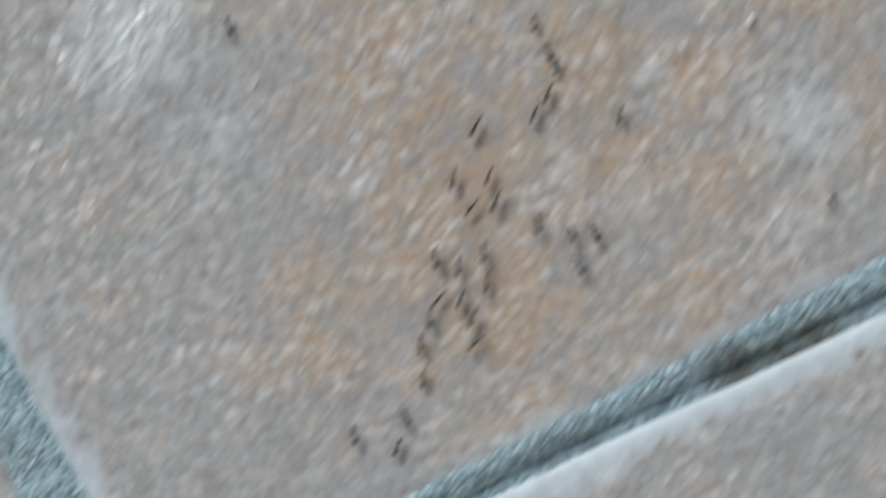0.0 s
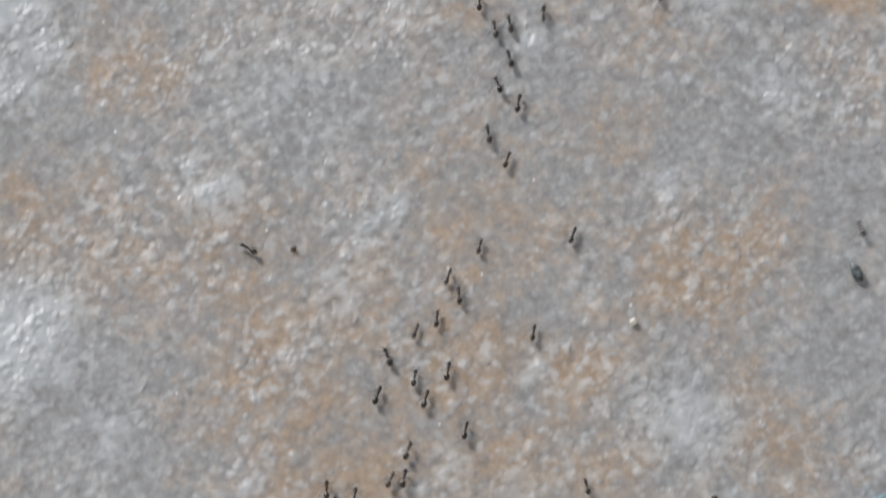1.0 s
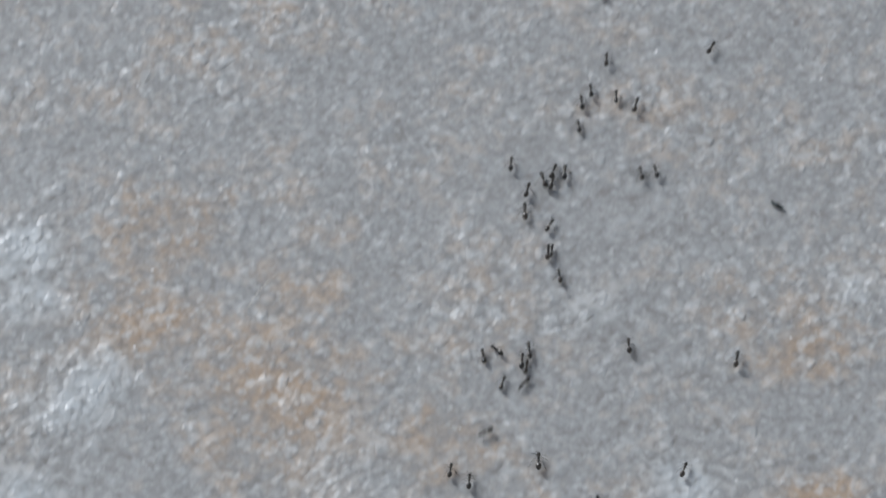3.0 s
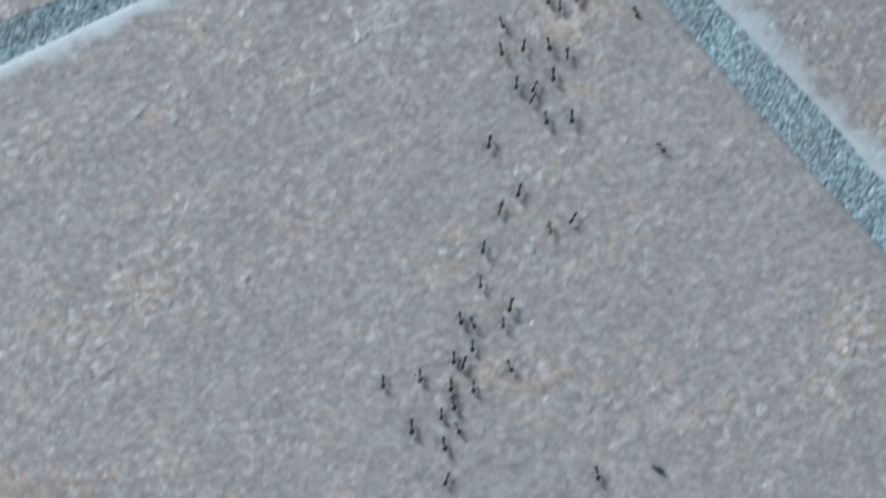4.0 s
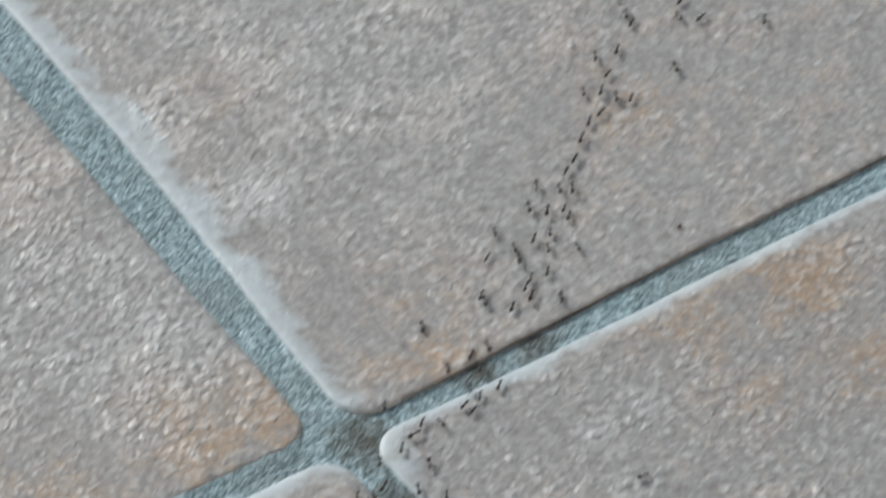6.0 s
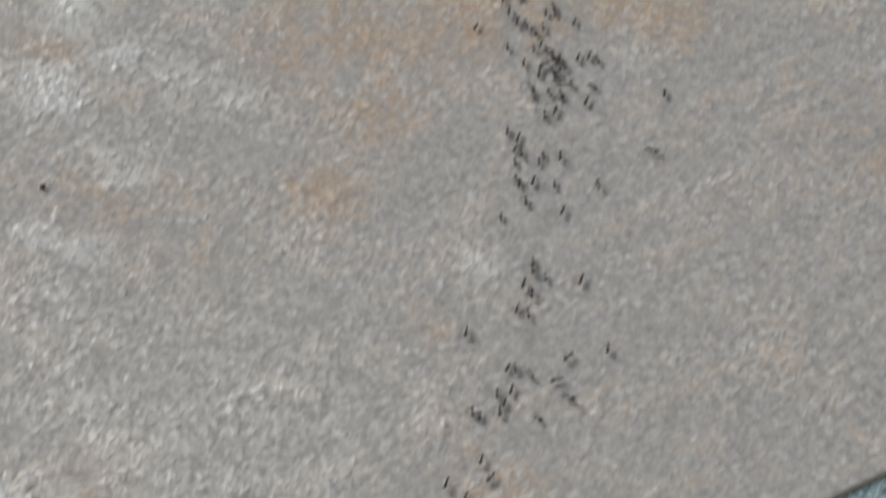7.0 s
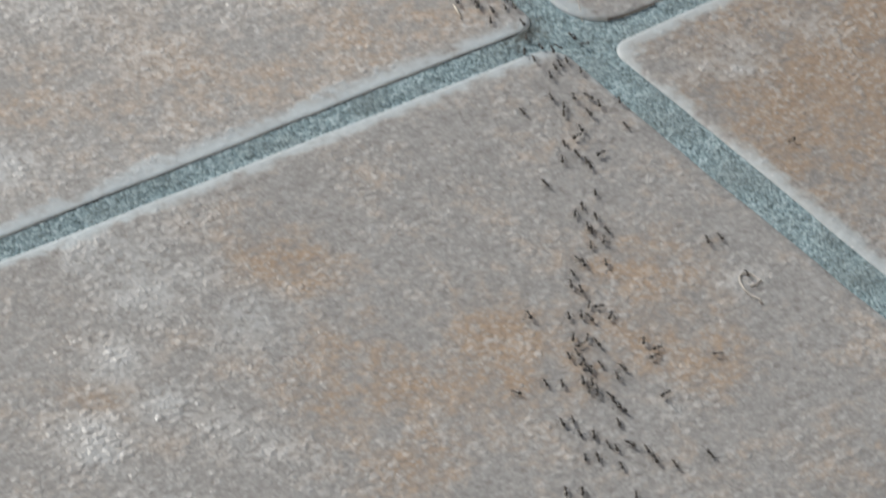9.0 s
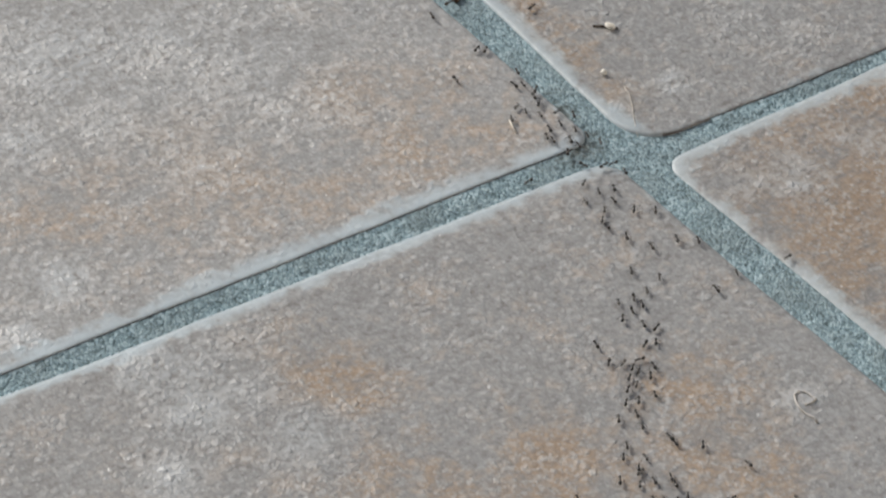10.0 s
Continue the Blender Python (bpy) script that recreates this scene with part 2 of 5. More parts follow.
# the milky rim of the glaze, with the sunlight on the high edges painted in: strength and width in millimetres, side by
# side
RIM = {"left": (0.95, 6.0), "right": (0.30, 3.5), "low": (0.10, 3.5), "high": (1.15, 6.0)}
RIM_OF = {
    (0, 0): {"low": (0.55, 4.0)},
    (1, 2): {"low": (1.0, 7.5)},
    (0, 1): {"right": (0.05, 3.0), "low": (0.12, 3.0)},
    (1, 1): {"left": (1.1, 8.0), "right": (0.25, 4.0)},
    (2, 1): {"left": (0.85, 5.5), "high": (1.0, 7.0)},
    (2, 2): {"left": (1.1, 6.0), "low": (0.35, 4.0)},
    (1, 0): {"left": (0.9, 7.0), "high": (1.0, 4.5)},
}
# how lumpy the glaze of a tile is
LUMPY = {(0, 1): 0.4, (2, 1): 0.2, (1, 2): 0.12, (1, 0): 0.35, (0, 0): 0.08, (1, 1): 0.17, (2, 2): 0.25}
# how much lighter or darker the colour of a tile is
TONE = {(1, 2): 0.13, (2, 1): -0.07, (1, 0): -0.05, (2, 2): -0.03}
# tan and pale clouds in the glaze of the nearest tiles: x, y, radius in millimetres, strength
TAN, PALE = {}, {}
TAN[(0, 0)] = [(78, 86, 5.4, 0.6), (109, 68, 6.1, 0.8), (132, 50, 5.4, 0.7), (110, 44, 3, 0.9), (76, 52, 6, 0.8), (57, 84, 4, 0.5), (89, 64, 4, 0.5), (129, 23, 3.3, 0.6), (65, 37, 5.2, 0.7), (49, 41, 3.9, 0.5), (94, 20, 5.9, 0.5), (75, 30, 3.9, 0.5), (110, 70, 5.4, 0.8), (108, 79, 4.1, 0.6), (85, 67, 5.4, 0.7), (100, 53, 4.7, 0.8), (77, 72, 4.7, 0.6), (67, 63, 5.3, 0.6), (53, 101, 5.4, 0.6), (75, 116, 4.1, 0.6), (132, 74, 4.1, 0.6), (147, 52, 3.4, 0.5), (129, 52, 4.7, 0.6), (131, 34, 2.4, 0.7)]
TAN[(0, 0)] += [(73, 42, 6.3, 0.9), (72, 26, 7.3, 0.8), (54, 35, 6.0, 0.7), (93, 40, 7.3, 0.8), (79, 47, 7.3, 0.8), (108, 27, 6.0, 0.5)]
TAN[(0, 0)] += [(131, 22, 3, 0.7), (108, 43, 2.3, 0.8), (110, 164, 3.6, 0.7), (99, 151, 5.7, 0.6), (112, 129, 6.4, 0.7), (128, 113, 3.6, 0.8), (123, 101, 2.5, 0.7), (183, 100, 3.3, 0.6), (172, 78, 2.5, 0.7), (146, 88, 4.2, 0.4), (124, 143, 4.3, 0.4), (218, 239, 4.9, 0.3)]
PALE[(0, 0)] = [(44, 83, 6, 1), (78, 91, 2.7, 0.9), (88, 71, 2.4, 0.7), (96, 77, 1.9, 0.7), (88, 39, 3.3, 0.6), (94, 31, 4, 0.5), (111, 18, 3.3, 0.6), (48, 66, 4, 0.6), (63, 50, 2, 0.6), (45, 84, 5.3, 1), (78, 90, 1.8, 1), (77, 96, 1.8, 1), (65, 122, 2.7, 1), (59, 120, 2.7, 0.9), (100, 77, 1.5, 0.9), (96, 77, 1.5, 0.9), (87, 71, 2.7, 0.8), (135, 63, 2.1, 0.8), (121, 31, 4.7, 0.8), (105, 45, 1.7, 0.9), (93, 100, 8.2, 0.45), (157, 70, 3.5, 0.6), (78, 63, 2.3, 0.6), (90, 172, 3.3, 1)]
PALE[(0, 0)] += [(86, 171, 2.5, 0.9), (87, 163, 2.5, 1), (89, 146, 3.6, 1), (83, 144, 3.2, 0.9), (64, 131, 4.2, 1), (70, 134, 3.2, 1), (156, 89, 3.5, 0.9), (160, 121, 3.6, 0.5), (129, 93, 1.8, 0.9), (115, 114, 7.1, 0.4), (197, 105, 2.2, 0.8), (236, 231, 2.5, 0.9), (228, 230, 2, 1), (237, 227, 2, 0.8), (205, 218, 4.8, 0.5)]
TAN[(0, 1)] = [(242, 258, 6.2, 1), (227, 258, 8, 0.8), (204, 262, 7.9, 0.7), (236, 334, 7.5, 0.6), (239, 255, 5, 0.8)]
PALE[(0, 1)] = [(230, 295, 23.6, 0.4), (241, 278, 13.6, 0.4), (235, 336, 14, 0.5), (237, 285, 5.1, 0.5), (222, 286, 4.2, 0.5), (217, 267, 5, 0.5)]
TAN[(1, 0)] = [(262, 161, 4.2, 0.6), (263, 175, 5.1, 0.4), (324, 236, 6.5, 0.7), (341, 235, 5.6, 1), (309, 240, 4.6, 0.5), (322, 236, 5.2, 0.6), (333, 238, 4.4, 0.7), (315, 234, 4.3, 0.4), (343, 234, 5.3, 0.6), (339, 213, 5.2, 0.7), (319, 217, 5.2, 0.4)]
PALE[(1, 0)] = [(300, 225, 3.4, 0.6), (298, 191, 3.3, 0.5), (288, 223, 3.4, 0.6), (285, 210, 3.3, 0.5)]
TAN[(1, 1)] = [(274, 253, 3.4, 0.8), (266, 254, 3, 0.6), (273, 270, 5.2, 0.4), (258, 323, 4.5, 0.3), (275, 332, 5.4, 0.5), (341, 289, 7.3, 0.4), (379, 414, 5, 0.7), (393, 410, 5, 0.8), (406, 404, 5, 0.8), (415, 400, 4.5, 0.8), (433, 406, 6.1, 0.5), (396, 462, 6.2, 0.8), (341, 445, 4.5, 0.8), (392, 423, 6.1, 0.6), (383, 389, 4.9, 0.7), (361, 375, 4.4, 0.8), (321, 394, 6.7, 0.5), (435, 394, 5.1, 0.6), (457, 385, 5.1, 0.7), (462, 419, 6.3, 0.6), (465, 321, 3.9, 0.8), (467, 334, 7, 0.4), (357, 332, 2.8, 0.6), (328, 372, 5.7, 0.3)]
TAN[(1, 1)] += [(401, 461, 3.1, 0.8), (422, 416, 6.2, 0.9), (458, 419, 5.2, 0.7), (452, 393, 8.2, 0.6), (394, 425, 6.1, 0.6)]
PALE[(1, 1)] = [(349, 453, 4, 1), (330, 428, 3.4, 1), (349, 435, 5, 0.8), (329, 400, 2.7, 1), (311, 386, 4.3, 0.8), (381, 451, 5.1, 0.8), (306, 396, 3.8, 0.8), (478, 402, 3.7, 0.7), (439, 376, 3, 0.6), (376, 340, 3.3, 0.7), (360, 411, 6.9, 0.5), (369, 481, 9.3, 0.6), (299, 377, 4.7, 0.6), (484, 345, 3, 0.6)]
PALE[(1, 1)] += [(298, 330, 34, 0.4), (362, 487, 6.3, 0.8), (364, 468, 6.3, 0.8), (345, 450, 5.1, 0.9), (332, 435, 5.6, 0.8), (378, 468, 5.1, 0.6), (376, 446, 5.1, 0.5), (334, 408, 5.6, 0.6), (357, 422, 5.9, 0.5), (268, 332, 7.2, 0.6), (269, 304, 6.3, 0.7), (294, 324, 8.4, 0.4), (254, 291, 5.4, 0.6)]
TAN[(1, 2)] = [(456, 552, 6.8, 0.6), (418, 533, 8.9, 0.6), (415, 554, 9, 0.5), (375, 545, 6.6, 0.7), (390, 551, 6.6, 0.5), (455, 526, 9, 0.6), (429, 520, 6.6, 0.6), (473, 522, 6.8, 0.6), (471, 540, 6.8, 0.5), (395, 532, 6.6, 0.5)]
PALE[(1, 2)] = [(426, 573, 34.1, 0.45), (404, 601, 16, 0.6), (401, 570, 9, 0.5), (431, 595, 11.6, 0.5), (380, 575, 6.7, 0.6), (361, 524, 4.8, 0.9), (346, 511, 4.8, 0.8)]
TAN[(2, 1)] = [(538, 452, 22, 1), (565, 468, 20, 1), (520, 438, 14, 0.9), (521, 487, 4.5, 0.5), (528, 463, 6.7, 1), (535, 453, 5.5, 1), (552, 476, 6.8, 0.8), (536, 489, 4.5, 0.7), (518, 443, 5.5, 0.9)]
PALE[(2, 1)] = [(523, 465, 2.9, 1), (527, 470, 5.9, 0.7), (513, 473, 5.3, 0.6), (548, 472, 6, 0.6)]
TAN[(2, 2)] = [(509, 535, 4.6, 0.7), (508, 550, 4.7, 0.7), (508, 517, 4.6, 0.8), (512, 560, 2.3, 1)]
PALE[(2, 2)] = [(522, 514, 3.2, 0.9), (508, 514, 2.8, 0.7), (557, 517, 5.8, 0.4), (552, 529, 7, 0.4)]


def edge_line(i, j, side):
    """The edge of a tile as a gently bent line: a function of the place along the joint."""
    base = {"left": i * PITCH + HALF, "right": (i + 1) * PITCH - HALF, "low": j * PITCH + HALF, "high": (j + 1) * PITCH - HALF}[side]
    seed = 17.3 * i + 5.1 * j + {"left": 1, "right": 2, "low": 3, "high": 4}[side]
    along, across, lean = EDGES.get((i, j), {}).get(side, (0, base * 1000, 0))

    def line(u):
        bend = 0.055 * math.tanh((u - along / 1000) / 0.055) * math.tan(radians(lean))
        wave = 0.0005 * noise.noise(Vector((u * 32, seed, 0))) + 0.00025 * noise.noise(Vector((u * 110, seed, 3)))
        return across / 1000 + bend + wave

    return line


# the worn, wider roll of the edges: inset and height
ROLL_AT = (0.0, 0.0002, 0.0006, 0.0012, 0.0022, 0.0035, 0.0055)
ROLL_Z = (-0.0008, -0.00062, -0.00044, -0.00024, -0.00008, -0.00002, 0.0)


def tile_mesh(i, j, side_cuts, inner):
    """A slab with rounded corners and a rolled, wavy edge; the top lies near z = 0."""
    left, right, low, high = (edge_line(i, j, s) for s in ("left", "right", "low", "high"))
    corner = 0.026 if (i, j) != (2, 2) else 0.05
    outline = []
    for k in range(4):
        cx, cy = ((1, -1), (1, 1), (-1, 1), (-1, -1))[k]
        a0 = -math.pi / 2 + k * math.pi / 2
        c = Vector((cx * (0.5 - corner), cy * (0.5 - corner)))
        arc = [c + Vector((math.cos(a0 + a), math.sin(a0 + a))) * corner for a in np.linspace(0, math.pi / 2, 9)]
        nx, ny = ((1, 1), (-1, 1), (-1, -1), (1, -1))[k]
        far = Vector((nx * (0.5 - corner), ny * (0.5 - corner))) + Vector((math.cos(a0 + math.pi / 2), math.sin(a0 + math.pi / 2))) * corner
        outline += arc + [arc[-1].lerp(far, s / side_cuts) for s in range(1, side_cuts)]
    rings = [(0.0, -0.008), (0.0, -0.0008), (0.0002, -0.00048), (0.0006, -0.00026), (0.0012, -0.00014), (0.0022, -0.00007), (0.0035, -0.00003), (0.0055, 0.0), (0.0085, 0.0)]
    rings += [(d, 0.0) for d in np.linspace(0.012, 0.118, inner)]
    glaze = {**RIM, **RIM_OF.get((i, j), {})}
    n = len(outline)
    verts, faces, rim = [], [], []
    for inset, z in rings:
        s = 1 - inset / 0.1215
        for p in outline:
            u, v = p.x * s + 0.5, p.y * s + 0.5
            x0, y0 = (i + u) * PITCH, (j + v) * PITCH
            x = left(y0) * (1 - u) + right(y0) * u
            y = low(x0) * (1 - v) + high(x0) * v
            if inset >= 0.0012:
                z1 = z + 0.00016 * noise.noise(Vector((x * 60, y * 60, 1))) + 0.0002 * noise.noise(Vector((x * 17, y * 17, 5)))
            else:
                z1 = z
            verts.append((x, y, z1))
            if (p.y > 0 or p.x < 0) and inset < 0.0055 and z > -0.005:
                z1 = float(np.interp(inset, ROLL_AT, ROLL_Z))
                verts[-1] = (x, y, z1)
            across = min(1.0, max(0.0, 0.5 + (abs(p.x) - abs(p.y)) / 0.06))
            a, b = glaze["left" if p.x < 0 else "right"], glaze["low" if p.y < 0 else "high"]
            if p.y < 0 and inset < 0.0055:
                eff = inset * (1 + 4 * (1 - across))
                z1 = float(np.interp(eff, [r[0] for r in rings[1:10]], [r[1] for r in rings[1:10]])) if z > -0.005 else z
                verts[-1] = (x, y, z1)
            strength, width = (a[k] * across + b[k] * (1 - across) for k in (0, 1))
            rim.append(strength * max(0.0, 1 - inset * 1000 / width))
    for k in range(len(rings) - 1):
        for a in range(n):
            b = (a + 1) % n
            faces.append((k * n + a, k * n + b, (k + 1) * n + b, (k + 1) * n + a))
    last = (len(rings) - 1) * n
    mid = np.mean(np.array(verts[last:]), axis=0)
    verts.append(tuple(mid))
    rim.append(0.0)
    faces += [(last + a, last + (a + 1) % n, len(verts) - 1) for a in range(n)]
    data = mesh_from("tile", verts, faces, TILE)
    # the flank that faces away from the light, its shade painted in as dark brown
    data.materials.append(FLANK_SHADE)
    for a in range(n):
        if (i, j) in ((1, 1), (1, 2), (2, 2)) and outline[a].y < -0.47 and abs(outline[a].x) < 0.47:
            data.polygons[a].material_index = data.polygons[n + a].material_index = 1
    place = np.array(verts)[:, :2] * 1000
    for name, blots in (("tan", TAN.get((i, j), [])), ("pale", PALE.get((i, j), []))):
        value = np.zeros(len(verts))
        for x, y, r, s in blots:
            value = np.maximum(value, s * np.exp(-((place - (x, y)) ** 2).sum(1) / (r * (2.1 if name == "tan" else 1.7)) ** 2))
        data.attributes.new(name, "FLOAT", "POINT").data.foreach_set("value", value.astype(np.float32))
    data.attributes.new("lumpy", "FLOAT", "POINT").data.foreach_set("value", np.full(len(verts), LUMPY.get((i, j), 0.2), np.float32))
    data.attributes.new("tone", "FLOAT", "POINT").data.foreach_set("value", np.full(len(verts), TONE.get((i, j), 0.0), np.float32))
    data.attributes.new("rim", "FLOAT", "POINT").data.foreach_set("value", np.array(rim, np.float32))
    return data


floor = new("floor", mesh_from("floor", [(-30, -30, BED), (30, -30, BED), (30, 30, BED), (-30, 30, BED)], [(0, 1, 2, 3)], GROUT))
tagged(floor, "bed of sandy blue-grey cement grout between rustic tiles", "floor", kind="structure")
# beads of grout smeared up against tiles; the first has a fissure on its far side
def grout_bead(x0, x1, cols, profile, lean, label):
    verts, faces, rows = [], [], len(profile)
    middle, tilt = lean
    for k in range(cols):
        x = x0 + (x1 - x0) * k / (cols - 1)
        slant = 1000 * 0.055 * math.tanh((x - middle) / 0.055) * math.tan(radians(tilt))
        for n, (y, z) in enumerate(profile):
            share = min(1.0, max(0.0, 1 - n / (rows - 1) * 1.2))
            y1 = y + slant * share + 0.35 * noise.noise(Vector((x * 160, n * 0.4, 2)))
            verts.append((x, y1 / 1000, (z + 0.12 * noise.noise(Vector((x * 300, n * 0.9, 7)))) / 1000))
    for k in range(cols - 1):
        for n in range(rows - 1):
            a = k * rows + n
            faces.append((a, a + 1, a + rows + 1, a + rows))
    part("grout_bead", mesh_from("grout_bead", verts, faces, GROUT), floor, label)


grout_bead(0.040, 0.245, 200, [(8.8, -0.15), (8.3, 0.12), (7.4, 0.25), (6.4, 0.22), (5.6, 0.02), (5.3, -0.05), (4.9, -0.15), (4.6, -0.45), (4.4, -1.2)], (0.106, 1.3), "smeared bead of blue-grey grout with a dark fissure")
grout_bead(0.110, 0.243, 130, [(250.7, -0.2), (250.2, -0.18), (249.5, -0.24), (248.6, -0.36), (247.6, -0.5), (246.6, -0.66), (245.9, -0.95)], (0.214, -0.7), "flush fillet of blue-grey grout against a tile")
grout_bead(0.330, 0.492, 160, [(503.7, -0.42), (502.8, -0.40), (501.5, -0.48), (500.0, -0.58), (498.5, -0.72), (497.5, -0.95)], (0.412, 1.4), "flush fillet of blue-grey grout against a tile")
grout_bead(0.522, 0.620, 100, [(498.4, -0.42), (497.5, -0.40), (496.4, -0.48), (495.1, -0.60), (493.9, -0.75), (493.0, -0.95)], (0.533, 0.9), "flush fillet of blue-grey grout against a tile")
NEAR = [(i, j) for i in range(-1, 4) for j in range(-1, 4) if abs(i - j) <= 1]
for i, j in NEAR:
    part("tile", tile_mesh(i, j, 56, 24), floor)
spare = tile_mesh(-4, -4, 10, 3)
for i in range(-5, 8):
    for j in range(-5, 8):
        if (i, j) not in NEAR:
            part("tile", spare, floor).location = ((i + 4) * PITCH, (j + 4) * PITCH, 0)
# the rest of the terrace, joined
verts, faces = [], []
for i in range(-16, 20):
    for j in range(-5, 24):
        if not (-5 <= i < 8 and j < 8):
            x, y, n = i * PITCH, j * PITCH, len(verts)
            for z, d in ((-0.008, HALF), (-0.0003, HALF), (0.0, HALF + 0.001)):
                verts += [(x + d, y + d, z), (x + PITCH - d, y + d, z), (x + PITCH - d, y + PITCH - d, z), (x + d, y + PITCH - d, z)]
            for r in (0, 4):
                faces += [(n + r + k, n + r + (k + 1) % 4, n + r + 4 + (k + 1) % 4, n + r + 4 + k) for k in range(4)]
            faces.append((n + 8, n + 9, n + 10, n + 11))
tagged(part("tile_field", mesh_from("tile_field", verts, faces, TILE, smooth=False), floor), "rustic warm grey tiles of the terrace further off", kind="stuff")


# a plain unseen wall added behind the camera, to close that side and block its skylight
PLASTER = plain_material("plaster", (0.50, 0.46, 0.41), (0.60, 0.56, 0.50), 30, 0.9)
box = [(x, y, z) for z in (BED, 2.7) for x, y in ((-6, -1.65), (6, -1.65), (6, -1.4), (-6, -1.4))]
sky_block_wall = new("wall_south", mesh_from("wall_south", box, [(0, 3, 2, 1), (4, 5, 6, 7), (0, 1, 5, 4), (1, 2, 6, 5), (2, 3, 7, 6), (3, 0, 4, 7)], PLASTER, smooth=False))
tagged(sky_block_wall, "plain pale plastered wall added out of view to block skylight", "wall", kind="structure")


# ---- small things lying on the floor ----
def grain(name, x, y, size, seed, mat, label, category, rough=0.35, turn=0, z=0.0):
    ob = new(name, mesh_from(name, *lump(size, seed, rough), mat, smooth=False))
    ob.matrix_world = pose(x / 1000, y / 1000, z, 0, 0, turn)
    return tagged(ob, label, category)


def fibre(name, points, radius, mat, label, category):
    verts, faces = [], []
    x0, y0 = points[0][:2]
    tube(verts, faces, [((x - x0) / 1000, (y - y0) / 1000, z / 1000) for x, y, z in points], [radius / 1000] * len(points), 5)
    ob = new(name, mesh_from(name, verts, faces, mat))
    ob.location = (x0 / 1000, y0 / 1000, 0)
    return tagged(ob, label, category)


grain("crumb", 121.2, 47.3, (0.00058, 0.0005, 0.00045), 3, WHITE, "cream-white crumb lying on a rustic tile", "crumb")
grain("crumb", 510.7, 525.8, (0.0008, 0.0008, 0.0006), 8, WHITE, "cream-coloured crumb lying on a rustic tile", "crumb")
grain("seed_husk", 152.9, 39.7, (0.0015, 0.0008, 0.0006), 5, HUSK, "dark grey-green seed husk lying on a tile", "husk", 0.3, -95)
grain("seed_husk", 193.7, 123.5, (0.0012, 0.0003, 0.0003), 6, HUSK, "thin blackish husk lying on a tile", "husk", 0.3, -62)
grain("soil_grain", 313.9, 406.9, (0.0007, 0.0005, 0.00045), 11, SOIL, "small dark grain of soil on a tile", "grain")
grain("soil_grain", 83.7, 78.5, (0.00045, 0.0004, 0.0003), 12, SOIL, "small dark grain of soil on a tile", "grain")
grain("soil_grain", 118.6, 19.1, (0.0005, 0.0005, 0.0004), 13, SOIL, "small dark grain of soil on a tile", "grain")
grain("soil_grain", 331.6, 256.8, (0.0005, 0.0004, 0.0003), 14, SOIL, "small dark grain of soil on a tile", "grain")
grain("soil_grain", 499.2, 572.5, (0.0028, 0.0012, 0.0009), 15, SOIL, "dark lump of soil lying in the joint", "grain", 0.35, 60, BED)
grain("stone_chip", 523.0, 540.8, (0.0014, 0.0010, 0.0007), 21, WHITE, "white mineral chip lying on a tile", "chip", 0.4, -38)
fibre("twig", [(519.8, 543.5, 0.3), (521.0, 542.6, 0.4), (522.6, 541.3, 0.35), (524.4, 539.4, 0.2)], 0.3, SOIL, "short dark broken twig beside a white chip", "twig")
fibre("straw", [(480.9, 521.8, 0.3), (480.2, 519.2, 0.5), (479.4, 516.6, 0.3)], 0.22, FIBRE, "short pale sliver of straw on a tile", "straw")
fibre("hair", [(511.8, 518.8, 0.2), (510.9, 515.5, 0.5), (509.0, 511.5, 0.4), (507.0, 508.2, 0.2), (505.6, 505.4, 0.1), (504.4, 503.2, -0.3), (503.4, 501.0, -0.6)], 0.075, FIBRE, "fine pale hair lying across a tile edge", "hair")
fibre("hair", [(114.3, 146.5, 0.1), (116.8, 148.0, 0.25), (119.4, 149.2, 0.2), (121.4, 149.9, 0.1)], 0.03, FIBRE, "fine pale hair lying on a tile", "hair")


fibre("glaze_curl", [(475.6, 394, 0.04), (476, 395.6, 0.12), (475.2, 397.7, 0.09), (475.3, 400.2, 0.14), (475.9, 402.2, 0.08), (476.9, 404.1, 0.12), (478.3, 404.7, 0.06), (479.5, 404, 0.14), (479.9, 402.3, 0.09), (480.1, 400.6, 0.12), (478.4, 400.1, 0.07), (477, 400.4, -0.01)], 0.3, GLAZE, "pale raised curl of glaze on a tile", "glaze curl")


# ---- the ants ----
def mm(points):
    return [(x / 1000, y / 1000, z / 1000) for x, y, z in points]


